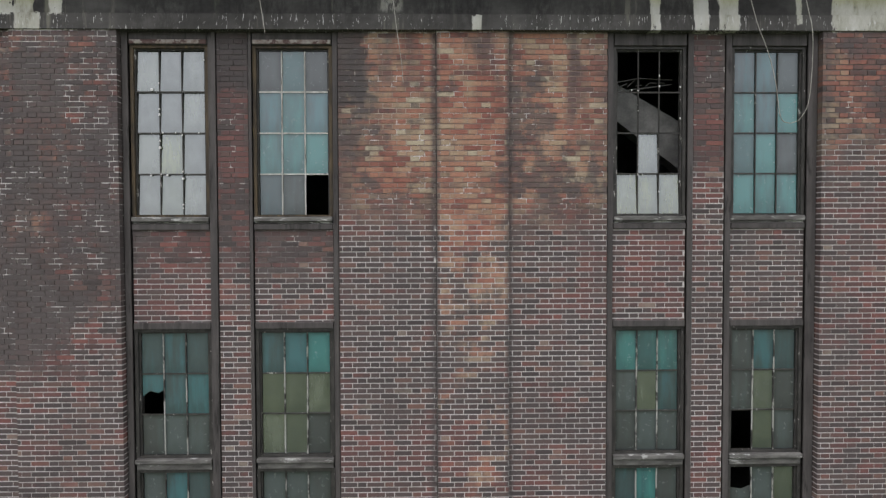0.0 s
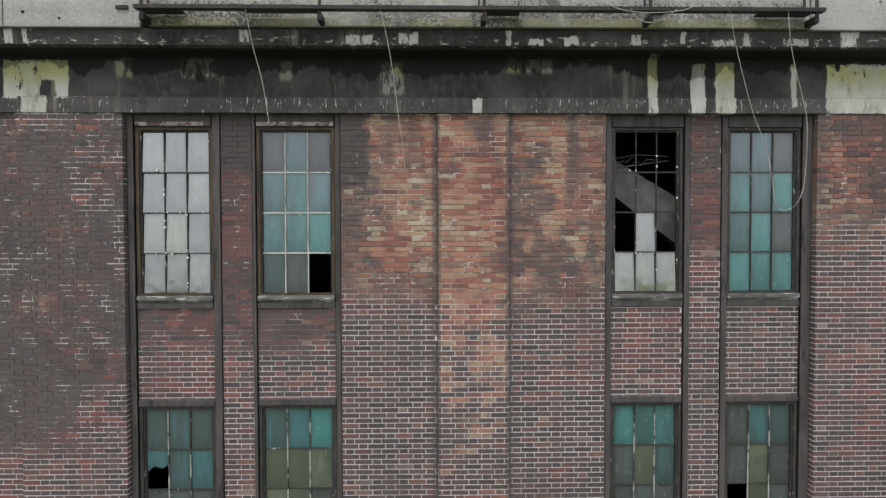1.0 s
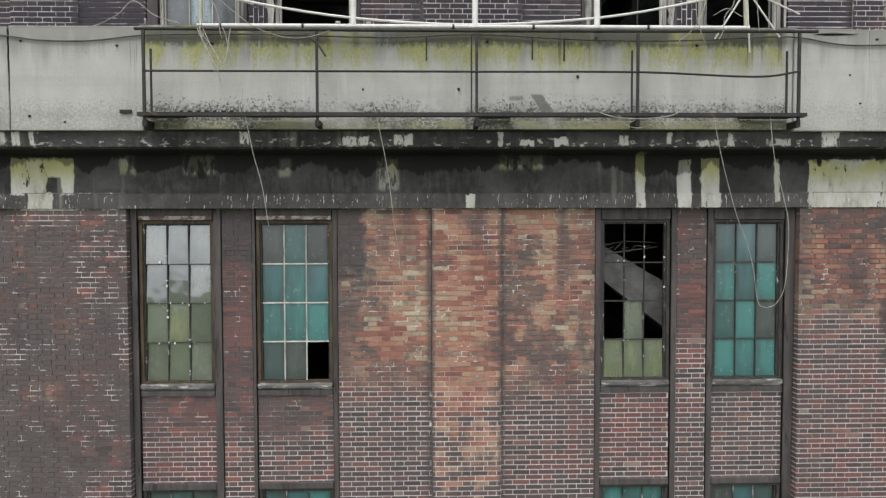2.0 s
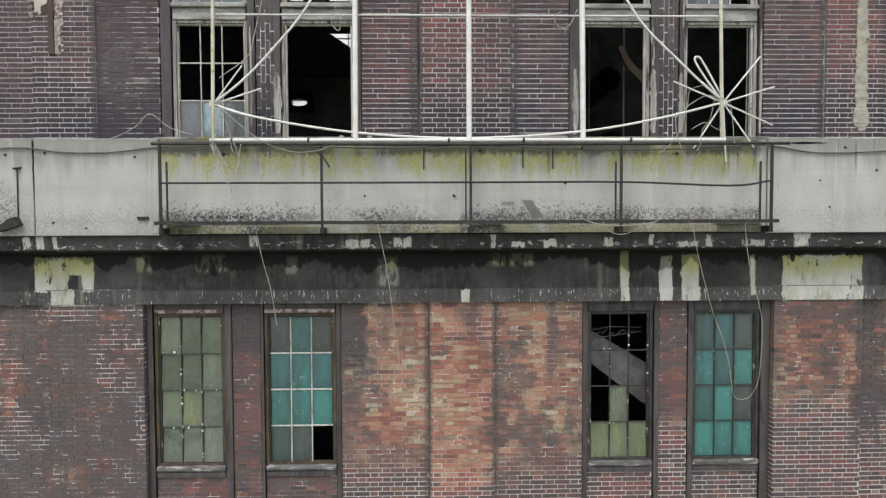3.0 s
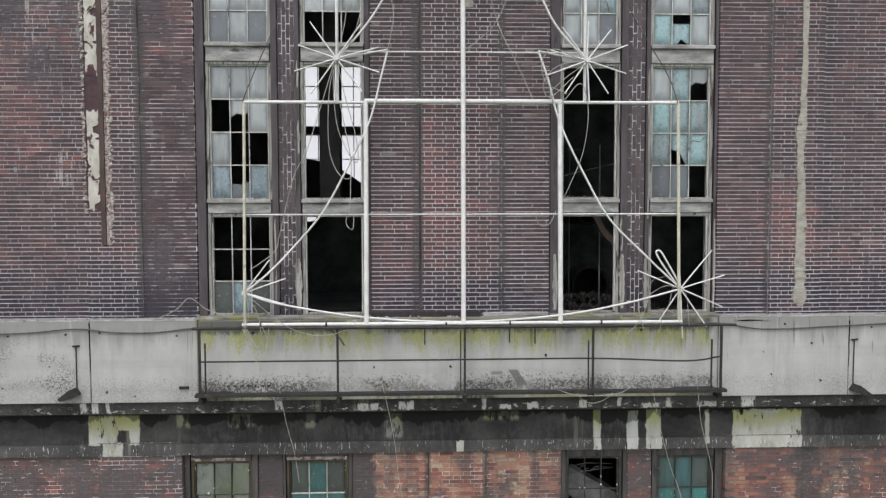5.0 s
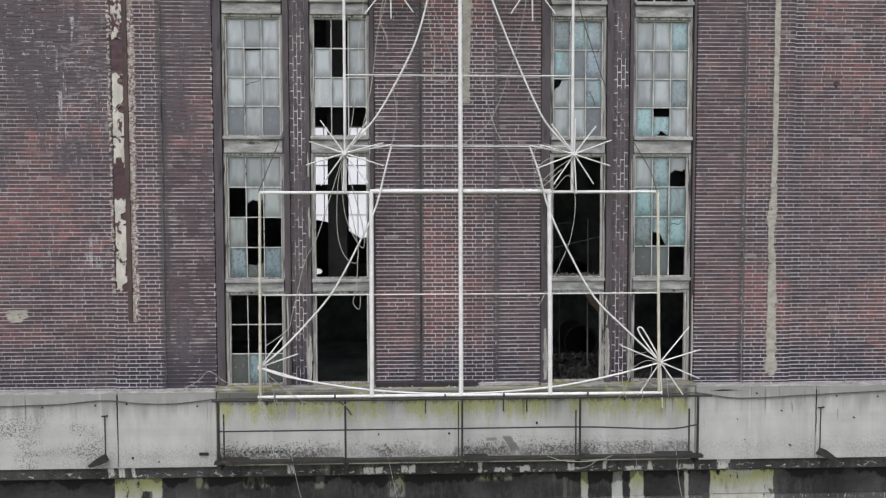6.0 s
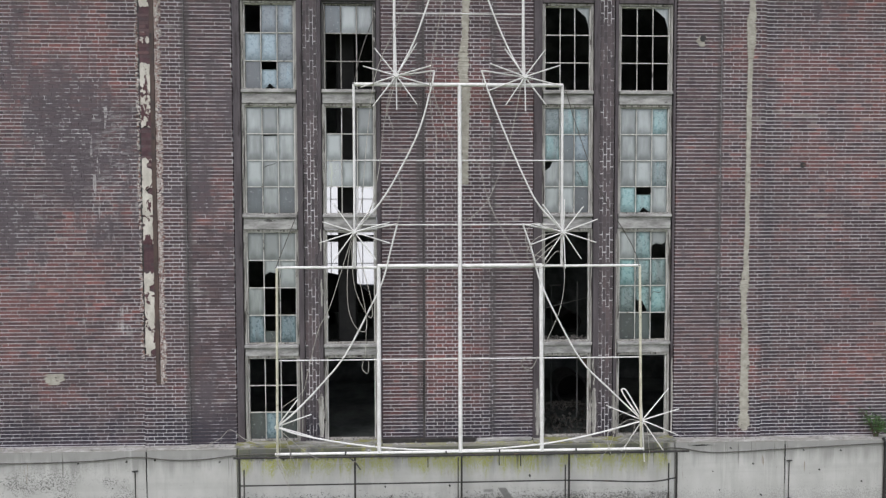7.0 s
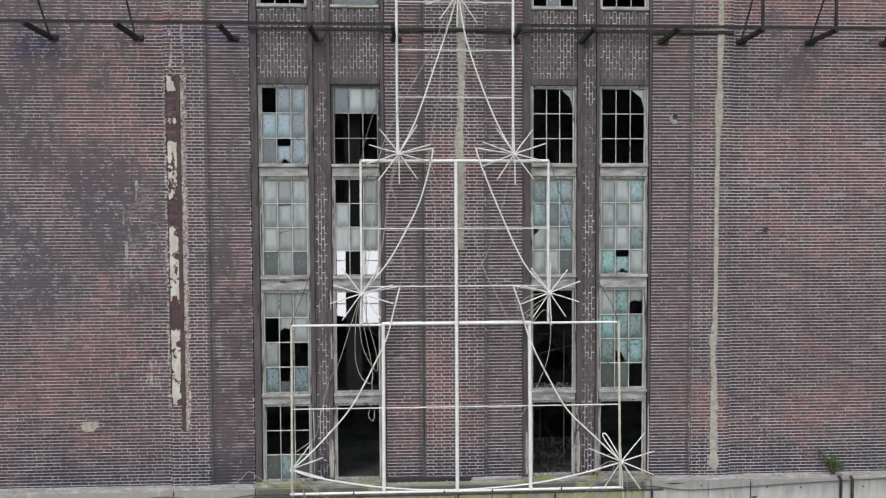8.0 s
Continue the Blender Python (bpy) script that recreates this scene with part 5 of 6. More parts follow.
# steel columns and lintels round the windows
def column(x0, x1, y, z0, z1, mat, label):
    """An H-section column: two flanges and a web, seen from its flange."""
    c = thing("steel_column", ((x0 + x1) / 2, y, z0), label, "column", "columns between the windows", "structure")
    part("flange", box_bm(x0 + 0.010, x1 - 0.010, y, y + 0.018, z0, z1), mat, c)
    part("web", box_bm((x0 + x1) / 2 - 0.008, (x0 + x1) / 2 + 0.008, y + 0.018, y + 0.13, z0, z1), mat, c)
    part("flange", box_bm(x0 + 0.004, x1 - 0.004, y + 0.13, y + 0.30, z0, z1), mat, c)
    return c


for b in BAYS_LOW:
    for x0, x1 in b["cols"]:
        column(x0, x1, Y_LOW - 0.04, Z_FOOT, 3.225, M_STEEL, "soot-dark steel column between lower windows")
    for x0, x1 in b["wins"]:
        for z0, z1 in ((-0.432, -0.35), (3.073, 3.224), (0.80, 0.872)):
            l = single("steel_lintel", box_bm(x0 + 0.002, x1 - 0.002, Y_LOW - 0.03, Y_LOW + 0.2, z0, z1, bevel=0.006), M_STEEL, "soot-dark steel lintel across a window head", "lintel", "window lintels", "structure")
for b in BAYS_UP:
    for x0, x1 in b["cols"]:
        column(x0, x1, Y_UP - 0.04, 5.392, Z_TOP, M_COLUMN, "sooty brown steel column between upper windows")
    for x0, x1 in b["wins"]:
        single("steel_lintel", box_bm(x0 + 0.002, x1 - 0.002, Y_UP - 0.03, Y_UP + 0.2, 13.373, 13.50, bevel=0.006), M_COLUMN, "rust-edged dark steel lintel across a window head", "lintel", "window lintels", "structure")

# ---- tree-shaped frame for lights, of white tubes ----
YT = -0.47
tree = thing("light_tree_frame", (0.55, YT, 5.25), "white painted tube frame shaped like a fir tree", "frame")


def tube_part(name, pts, r, mat=None, label="", sides=8):
    return part(name, tube_bm([(x, YT + (p[0] if p else 0.0), z) for x, z, *p in pts], r, sides), mat or M_WHITE, tree, label)


for x, z0, z1, r, m in ((-2.665, 5.24, 8.61, 0.024, M_YELLOWED), (-0.88, 5.34, 8.65, 0.036, M_WHITE), (0.558, 5.34, 11.83, 0.036, M_WHITE), (2.01, 5.34, 8.65, 0.036, M_WHITE), (3.80, 5.34, 8.63, 0.024, M_YELLOWED),
                        (-1.295, 8.64, 11.83, 0.024, M_WHITE), (2.382, 8.64, 11.83, 0.024, M_WHITE), (-0.58, 11.83, 15.6, 0.026, M_WHITE), (1.682, 11.83, 15.6, 0.026, M_WHITE)):
    tube_part("upright", [(x, z0, -0.15 if z0 < 6 else 0.0), (x, z1)], r, m)
for x0, x1, z, r in ((-2.70, 3.84, 5.352, 0.026), (-2.68, -0.88, 8.625, 0.024), (-0.90, 2.03, 8.645, 0.036), (2.01, 3.80, 8.635, 0.024), (-1.30, 2.39, 11.83, 0.033)):
    tube_part("crossbar", [(x0, z, -0.15 if z < 6 else 0.0), (x1, z, -0.15 if z < 6 else 0.0)], r)
for x in (-2.43, -1.47, 0.30, 1.25, 2.62):
    tube_part("clamp", [(x - 0.014, 5.352, -0.15), (x + 0.014, 5.352, -0.15)], 0.030, M_IRON, "dark clamp")
for x in (-1.06, -0.70):
    part("lug", box_bm(x - 0.03, x + 0.03, YT - 0.16, YT - 0.13, 5.37, 5.41, bevel=0.008), M_SILL, tree)
for x0, x1, z in ((-2.66, 3.81, 6.97), (-1.29, 2.38, 10.51), (-1.29, 2.38, 9.375), (-0.58, 1.68, 13.98), (-0.58, 1.68, 13.07), (-0.58, 1.68, 14.9)):
    tube_part("thin_bar", [(x0, z, 0.03), (x1, z, 0.03)], 0.0115)


def outline(pts, r=0.0155):
    p = smooth_line([(x, 0, z) for x, z in pts], 5)
    tube_part("outline_tube", [(q.x, q.z, -0.035 - 0.12 * min(1.0, max(0.0, (6.2 - q.z) / 0.8))) for q in p], r)


outline([(-2.685, 5.815), (-2.36, 6.08), (-1.94, 6.51), (-1.487, 7.06), (-1.03, 7.91), (-0.80, 8.41), (-0.657, 8.96), (-0.545, 9.39)])
outline([(3.85, 5.84), (3.27, 6.39), (2.755, 6.91), (2.34, 7.63), (2.00, 8.34), (1.83, 8.95), (1.677, 9.38)])
outline([(-2.685, 5.815), (-2.15, 5.65), (-0.90, 5.45), (0.515, 5.375), (1.94, 5.455), (2.97, 5.625), (3.85, 5.84)], 0.015)
outline([(-1.30, 9.25), (-0.87, 9.735), (-0.57, 10.20), (-0.17, 10.99), (0.05, 11.73), (0.121, 12.07)])
outline([(2.406, 9.24), (1.98, 9.70), (1.726, 10.15), (1.373, 10.945), (1.073, 11.685), (0.944, 12.077)])
outline([(-0.547, 11.97), (-0.225, 12.594), (0.108, 13.52), (0.44, 14.495), (0.60, 15.05)])
outline([(1.703, 11.96), (1.426, 12.434), (1.096, 13.198), (0.768, 14.174), (0.60, 15.05)])
outline([(-1.30, 9.25), (-0.545, 9.39)], 0.013)
outline([(2.406, 9.24), (1.677, 9.38)], 0.013)
outline([(-0.547, 11.97), (0.121, 12.07)], 0.013)
outline([(1.703, 11.96), (0.944, 12.077)], 0.013)


def star(x, z, length, angles, seed):
    r = random.Random(seed)
    hub = part("star", tube_bm([(x, YT - 0.11, z), (x, YT - 0.03, z)], 0.036, 8), M_WHITE, tree, "star of white rods")
    for a in angles:
        a = radians(a + r.uniform(-3, 3))
        l = length * r.uniform(0.92, 1.06)
        part("ray", tube_bm([(x, YT - 0.06, z), (x + l * math.cos(a), YT - 0.06 - r.uniform(-0.03, 0.05), z + l * math.sin(a))], 0.0125, 6, 0.0105), M_WHITE, hub)
    return hub


ALL = [90, 54, 18, -16, -54, -90, -126, -160, 163, 126]
star(-2.685, 5.815, 0.62, [90, 54, 18, -14, -90], 1)
star(3.85, 5.84, 0.72, [90, 54, 16, -24, -55, -90, -122, 160], 2)
star(-1.30, 9.25, 0.62, ALL, 3)
star(2.40, 9.24, 0.62, ALL, 4)
star(-0.548, 11.97, 0.64, ALL, 5)
star(1.703, 11.965, 0.64, ALL, 6)
star(0.60, 15.02, 0.62, ALL, 7)
part("bent_ray", tube_bm(smooth_line([(3.86, YT - 0.07, 5.82), (3.60, YT - 0.08, 6.16), (3.47, YT - 0.08, 6.37), (3.50, YT - 0.08, 6.42), (3.58, YT - 0.08, 6.34), (3.86, YT - 0.07, 5.86)], 4), 0.014, 6), M_WHITE, tree, "ray bent into a loop")


# ---- cables ----
def cable(pts, r, mat, label, y=None):
    line = smooth_line([(p[0], p[2] if len(p) > 2 else y, p[1]) for p in pts], 6)
    return single("hanging_cable", tube_bm(line, r, 5), mat, label, "cable", "loose cables")


PALE = "loose pale cable hanging from the frame"
cable([(-2.17, 4.60), (-2.16, 4.40), (-2.06, 3.87), (-1.96, 3.48), (-1.885, 3.0)], 0.0045, M_WIRE, PALE, y=-0.672)
cable([(-0.66, 4.50), (-0.62, 4.33), (-0.53, 3.91), (-0.47, 3.55), (-0.41, 3.05), (-0.36, 2.70), (-0.34, 2.45)], 0.0045, M_WIRE, PALE, y=-0.672)
cable([(3.36, 4.5), (3.40, 4.32), (3.50, 3.82), (3.68, 3.16), (3.80, 2.85), (3.90, 2.50), (3.97, 2.07), (4.08, 1.995)], 0.0045, M_WIRE, PALE, y=-0.672)
cable([(4.05, 4.5), (4.08, 4.36), (4.14, 3.83), (4.27, 3.3), (4.33, 2.95), (4.30, 2.30), (4.20, 2.06), (4.09, 2.00)], 0.0045, M_WIRE, PALE, y=-0.672)
cable([(1.95, 4.36), (2.2, 4.28), (2.52, 4.26), (2.85, 4.29), (3.02, 4.36)], 0.006, M_WIRE, PALE, y=-0.70)
cable([(2.25, 4.30), (2.35, 4.18), (2.5, 4.15), (2.66, 4.20), (2.78, 4.30)], 0.0045, M_WIRE, PALE, y=-0.70)
cable([(-2.68, 5.30), (-2.6, 5.1), (-2.45, 4.80), (-2.42, 4.68)], 0.0065, M_WIRE, PALE, y=-0.68)
cable([(-2.62, 5.30), (-2.50, 5.05), (-2.38, 4.90), (-2.30, 5.3)], 0.0065, M_WIRE, PALE, y=-0.68)
cable([(-5.0, 5.40), (-4.6, 5.38), (-4.1, 5.40), (-3.75, 5.55), (-3.55, 5.72), (-3.3, 5.55), (-3.0, 5.45)], 0.0065, M_WIRE, "loose pale cable lying on the ledge", y=-0.37)
cable([(-9.0, 5.25), (-7.5, 5.20), (-6.0, 5.22), (-5.2, 5.28), (-4.6, 5.22), (-4.0, 5.22), (-3.3, 5.29), (-2.0, 5.30), (-0.5, 5.27), (0.57, 5.31), (2, 5.25), (3.2, 5.25), (4.4, 5.30), (5.2, 5.20), (6.4, 5.24), (7.8, 5.30), (9.5, 5.36)], 0.010, M_DWIRE, "dark cable strung along the concrete band", y=-0.455)
cable([(-1.25, 9.25), (-1.34, 9.0), (-1.30, 8.3), (-1.12, 7.85), (-1.0, 7.75), (-1.02, 8.1), (-1.2, 8.8), (-1.28, 9.2)], 0.0065, M_WIRE, PALE, y=-0.54)
cable([(-1.28, 9.25), (-1.4, 8.8), (-1.42, 8.0), (-1.30, 7.6), (-1.12, 7.5), (-1.1, 7.8), (-1.25, 8.6)], 0.0065, M_WIRE, PALE, y=-0.55)
cable([(-1.32, 9.22), (-1.55, 8.5), (-1.75, 7.9), (-1.95, 7.5), (-2.15, 6.7), (-2.24, 6.42), (-2.6, 6.15)], 0.0065, M_WIRE, PALE, y=-0.53)
cable([(-1.10, 7.6), (-1.12, 7.1), (-1.18, 6.85), (-1.08, 6.75), (-1.06, 7.0)], 0.0065, M_WIRE, PALE, y=-0.53)
cable([(2.40, 9.2), (2.1, 9.0), (1.85, 8.75), (2.0, 8.6), (2.3, 8.9), (2.42, 8.5), (2.35, 7.9), (2.15, 7.4), (2.05, 7.2)], 0.0065, M_WIRE, PALE, y=-0.54)
cable([(2.38, 9.25), (1.95, 9.15), (1.75, 8.9), (1.85, 8.7), (2.2, 9.0)], 0.0065, M_WIRE, PALE, y=-0.53)
cable([(2.30, 9.25), (1.9, 9.4), (1.72, 9.2), (1.8, 8.9), (2.1, 8.75)], 0.0065, M_WIRE, PALE, y=-0.55)
cable([(1.75, 7.0), (1.65, 6.92), (1.72, 6.8), (1.85, 6.82), (1.95, 7.02)], 0.0065, M_WIRE, PALE, y=-0.53)
cable([(0.45, 14.9), (0.3, 13.8), (0.2, 12.9), (0.05, 12.1), (0.12, 11.6), (0.30, 11.1), (0.42, 10.7), (0.35, 10.4), (0.15, 10.4)], 0.0065, M_WIRE, PALE, y=-0.53)
cable([(0.02, 12.0), (0.06, 11.3), (0.15, 10.9), (0.12, 10.5)], 0.0065, M_WIRE, PALE, y=-0.53)
cable([(0.5, 14.9), (0.0, 13.8), (-0.5, 12.9), (-0.9, 12.0), (-1.05, 11.0), (-1.15, 9.9), (-1.25, 9.4)], 0.0065, M_WIRE, PALE, y=-0.54)
cable([(-0.55, 11.9), (-0.75, 11.2), (-0.85, 10.4), (-1.0, 9.7), (-1.2, 9.3)], 0.0065, M_WIRE, PALE, y=-0.53)
cable([(1.65, 11.9), (1.5, 11.1), (1.3, 10.4), (1.05, 9.8), (0.75, 9.5), (0.6, 9.4)], 0.0065, M_WIRE, PALE, y=-0.53)
cable([(0.85, 10.51), (0.95, 10.2), (1.1, 9.7), (1.35, 9.2), (1.6, 8.66)], 0.007, M_WIRE, PALE, y=-0.53)
cable([(-0.6, 11.9), (-0.72, 11.4), (-0.62, 11.1), (-0.6, 10.9)], 0.0065, M_WIRE, PALE, y=-0.53)
cable([(-0.52, 10.28), (-0.46, 9.9), (-0.5, 9.6), (-0.55, 9.375)], 0.007, M_WIRE, PALE, y=-0.53)
for pts in ([(-2.66, 5.82), (-2.66, 5.5), (-2.65, 5.26), (-2.57, 5.05), (-2.48, 4.79)], [(-2.62, 5.82), (-2.59, 5.5), (-2.64, 5.27), (-2.52, 5.1), (-2.44, 4.96)], [(-2.60, 5.80), (-2.45, 5.5), (-2.42, 5.27), (-2.40, 5.19)],
            [(-2.62, 5.81), (-2.46, 5.67), (-2.24, 5.48), (-2.0, 5.31), (-1.66, 5.2), (-1.38, 5.21), (-1.15, 5.28)], [(-2.40, 5.33), (-2.36, 5.24), (-2.33, 5.1), (-2.29, 4.96)],
            [(3.60, 6.05), (3.36, 5.97), (3.32, 5.76), (3.23, 5.47), (3.12, 5.3), (2.95, 5.16)], [(3.17, 5.68), (3.18, 5.48), (3.23, 5.3), (3.28, 5.17)], [(3.80, 5.86), (3.68, 5.87), (3.64, 5.7), (3.61, 5.59), (3.52, 5.47), (3.5, 5.3), (3.45, 5.2)],
            [(3.84, 5.84), (3.58, 5.9), (3.37, 5.8), (3.29, 5.73), (3.17, 5.68)], [(3.86, 5.84), (3.90, 5.64), (3.92, 5.42), (3.93, 5.3)], [(3.82, 5.84), (3.75, 5.62), (3.73, 5.47), (3.55, 5.56), (3.38, 5.48)]):
    cable(pts, 0.0045, M_WIRE, PALE, y=-0.68)
DARKW = "thin dark stay wire in front of the windows"
cable([(-2.68, 8.62), (-2.55, 8.95), (-2.2, 9.95, -0.19)], 0.008, M_DWIRE, DARKW, y=-0.49)
cable([(3.78, 8.63), (3.62, 9.05), (3.05, 10.0), (2.6, 11.2), (2.42, 11.8)], 0.008, M_DWIRE, DARKW, y=-0.50)
cable([(-1.29, 11.83), (-1.15, 12.4), (-0.95, 13.1, -0.19)], 0.008, M_DWIRE, DARKW, y=-0.50)
cable([(-1.45, 5.28), (-1.30, 5.14), (-1.22, 5.02)], 0.014, M_DWIRE, "bent dark iron bar stuck under the rail", y=-0.54)

# ---- upper gallery brackets and rail ----
gal = thing("gallery_rail", (0.5, -0.6, 14.2), "dark iron rail carried on brackets high on the wall", "railing")
for x in (-10.4, -8.85, -7.25, -5.63, -3.80, -2.157, -0.63, 1.72, 3.12, 4.72, 6.33, 7.75, 9.3, 10.9):
    part("bracket_arm", box_bm(x - 0.035, x + 0.035, -1.08, -0.18, 14.20, 14.28), M_SOOT, gal)
    part("bracket_plate", box_bm(x - 0.08, x + 0.14, -0.235, -0.20, 14.205, 14.275), M_SOOT, gal)
    if x > 6 or x < -5:
        part("stay", tube_bm([(x, -0.24, 14.24), (x, -1.04, 15.5)], 0.018, 6), M_SOOT, gal)
    if x > 6:
        part("post", box_bm(x - 0.022, x + 0.022, -1.07, -1.03, 14.28, 15.5), M_SOOT, gal)
for x0, x1 in ((-11.0, -0.59), (1.68, 12.0)):
    part("edge_beam", boxes_bm([(x0, x1, -1.085, -1.07, 14.245, 14.30), (x0, x1, -1.07, -1.00, 14.285, 14.30)]), M_SOOT, gal)
part("wall_angle", box_bm(-3.48, 6.19, -0.26, -0.225, 14.40, 14.46), M_SOOT, gal)

# ---- slot with limewash and rusty strip, cement seams ----
slot = thing("wall_chase", (-4.95, -0.2, 6.5), "chased slot in brickwork with flaking limewash and rust", "wall slot", kind="structure")
rng = random.Random(31)
# scaled maroon ground, and sheets of limewash left on it
part("scaled_plaster", box_bm(-5.075, -4.885, -0.2275, -0.15, 7.03, 13.54), M_MAROON, slot, "dark maroon scaled plaster")
for z0, z1 in ((7.06, 7.52), (7.55, 8.10), (8.14, 8.54), (9.06, 9.52), (9.56, 10.02), (10.04, 10.55), (11.10, 11.66), (11.72, 12.22), (12.60, 12.67), (13.22, 13.53)):
    n = max(4, int((z1 - z0) / 0.035))
    left, right = [], []
    bite = rng.randrange(1, n)
    side = rng.random() < 0.6
    for i in range(n + 1):
        z = z0 + (z1 - z0) * i / n
        left.append((-5.070 + abs(rng.gauss(0, 0.008)) + (0.05 if abs(i - bite) < 1 and not side else 0.0), z))
        right.append((-4.888 - abs(rng.gauss(0, 0.007)) - (0.085 if abs(i - bite) < 2 and side else 0.0), z))
    top = [(x, z1 + rng.uniform(-0.045, 0.05)) for x in (-4.93, -4.96, -5.00, -5.03)]
    foot = [(x, z0 + rng.uniform(-0.05, 0.04)) for x in (-5.03, -5.00, -4.96, -4.93)]
    part("limewash", plate_bm(foot + right + top + left[::-1], -0.2335 - rng.uniform(0, 0.006), -0.226), M_LIME, slot, "flaking cream limewash with dark holes")
# crumbling mortar either side of the strip
edge_l = [(-4.812, 6.52 + 7.0 * i / 90) for i in range(91)]
edge_r = [(-4.735 + rng.choice((-0.04, -0.015, 0.0, 0.03, 0.045)), z) for x, z in edge_l]
for i in range(0, 90, 6):
    part("mortar_edge", plate_bm(edge_l[i:i + 7] + edge_r[i:i + 7][::-1], -0.231 - rng.uniform(0, 0.003), -0.15), M_LIME2, slot, "ragged mottled mortar edge")
bm = bmesh.new()
for side_x, wide, count, z_low in ((-4.750, 0.060, 900, 6.55), (-5.115, 0.03, 330, 7.0)):
    for i in range(count):
        z = rng.uniform(z_low, 13.52)
        x = side_x + rng.uniform(-wide, wide) * (0.6 + 0.4 * math.sin(z * 9.0))
        w, h = rng.uniform(0.007, 0.028), rng.uniform(0.007, 0.026)
        m = Matrix.Translation((x, -0.228, z)) @ Euler((0, rng.uniform(-0.7, 0.7), rng.uniform(-0.4, 0.4))).to_matrix().to_4x4()
        vs = [bm.verts.new(m @ Vector(q)) for q in ((-w, 0, -h), (w * 0.9, 0, -h * 0.8), (w, 0, h), (-w * 0.7, 0, h * 0.9), (-w * 0.5, -0.012, -h * 0.4), (w * 0.4, -0.014, -h * 0.5), (w * 0.5, -0.010, h * 0.5), (-w * 0.4, -0.012, h * 0.4))]
        for f in ((4, 5, 6, 7), (0, 1, 5, 4), (1, 2, 6, 5), (2, 3, 7, 6), (3, 0, 4, 7)):
            bm.faces.new([vs[q] for q in f])
tagged(part("ragged_mortar", bm, M_LUMPS, slot, "crumbling mottled mortar edges"), "crumbling mottled mortar edges", kind="stuff")
part("rusty_strip", box_bm(-4.885, -4.815, -0.250, -0.15, 6.52, 13.52), M_RUSTY, slot, "rusty brown steel strip")
# dark strip drawn in as the shadow along the slot's left edge
part("shadow_gap", box_bm(-5.094, -5.066, -0.2285, -0.15, 6.98, 13.56), M_IRON, slot)


def seam(name, pts, y, mat, label, seed, n=None, wild=0.14):
    """A ragged smear of cement over the joints: half widths along a line (x, z, half width)."""
    r = random.Random(seed)
    n = n or max(8, int((pts[-1][1] - pts[0][1]) / 0.0327))
    left, right = [], []
    sway = [0.0, 0.0]
    for i in range(n + 1):
        sway = [0.75 * q + r.gauss(0, 0.085) for q in sway]
        t = i / n * (len(pts) - 1)
        j = min(int(t), len(pts) - 2)
        f = t - j
        x, z, h = (pts[j][q] + (pts[j + 1][q] - pts[j][q]) * f for q in range(3))
        left.append((x - h * max(0.25, 1 + sway[0] + r.uniform(-wild, wild) + (0.08 if i % 2 else -0.06)), z))
        right.append((x + h * max(0.25, 1 + sway[1] + r.uniform(-wild, wild) + (0.08 if i % 2 else -0.06)), z))
    bm = bmesh.new()
    ys = [y + r.uniform(-0.003, 0.003) for _ in range(n + 1)]
    a = [bm.verts.new((p[0], yy, p[1])) for p, yy in zip(left, ys)]
    b = [bm.verts.new((p[0], yy - 0.001, p[1])) for p, yy in zip(right, ys)]
    a2 = [bm.verts.new((p[0], y + 0.03, p[1])) for p in left]
    b2 = [bm.verts.new((p[0], y + 0.03, p[1])) for p in right]
    for i in range(n):
        bm.faces.new((a[i], b[i], b[i + 1], a[i + 1]))
        bm.faces.new((a2[i], a[i], a[i + 1], a2[i + 1]))
        bm.faces.new((b[i], b2[i], b2[i + 1], b[i + 1]))
    return single(name, bm, mat, label, "mortar seam", kind="structure")


seam("cement_seam", [(5.885, 5.52, 0.04), (5.885, 5.62, 0.10), (5.87, 6.2, 0.085), (5.86, 7.4, 0.06), (5.83, 8.0, 0.05), (5.84, 8.2, 0.085), (5.87, 8.6, 0.055), (5.88, 9.6, 0.042), (5.88, 11.5, 0.048), (5.89, 12.3, 0.04), (5.90, 12.6, 0.075), (5.90, 13.0, 0.085), (5.91, 13.5, 0.045), (5.92, 14.2, 0.065), (5.93, 16.0, 0.05)], -0.236, M_RENDER, "pale cement seam smeared down the brick pier", 3)
seam("cement_seam", [(0.67, 10.1, 0.06), (0.68, 11.8, 0.07), (0.63, 12.3, 0.10), (0.67, 12.7, 0.06), (0.70, 13.6, 0.07), (0.68, 14.4, 0.09), (0.70, 16.0, 0.05)], -0.236, M_RENDER, "pale cement seam smeared down the middle pier", 4)
for x, s in ((-4.99, 6), (-4.76, 7), (-4.60, 8)):
    seam("cement_seam", [(x, 13.58, 0.030), (x + 0.02, 14.0, 0.012), (x - 0.01, 14.35, 0.026), (x + 0.015, 14.9, 0.010), (x - 0.01, 15.3, 0.024), (x, 16.0, 0.014)] if s < 8 else [(x - 0.11, 13.0, 0.012), (x - 0.12, 13.6, 0.022), (x - 0.13, 14.0, 0.010)], -0.229, M_LIME2, "thin crumbling mortar line above the wall slot", s, wild=0.7)
seam("cement_patch", [(-6.72, 6.52, 0.10), (-6.68, 6.62, 0.19), (-6.70, 6.72, 0.14)], -0.196, M_RENDER, "small pale cement patch on brick wall", 5)
# dark discs stand for the shade inside knocked holes; the bricks stay uncut
bm = tube_bm([(6.93, -0.195, 10.46), (6.93, -0.165, 10.46)], 0.055, 9)
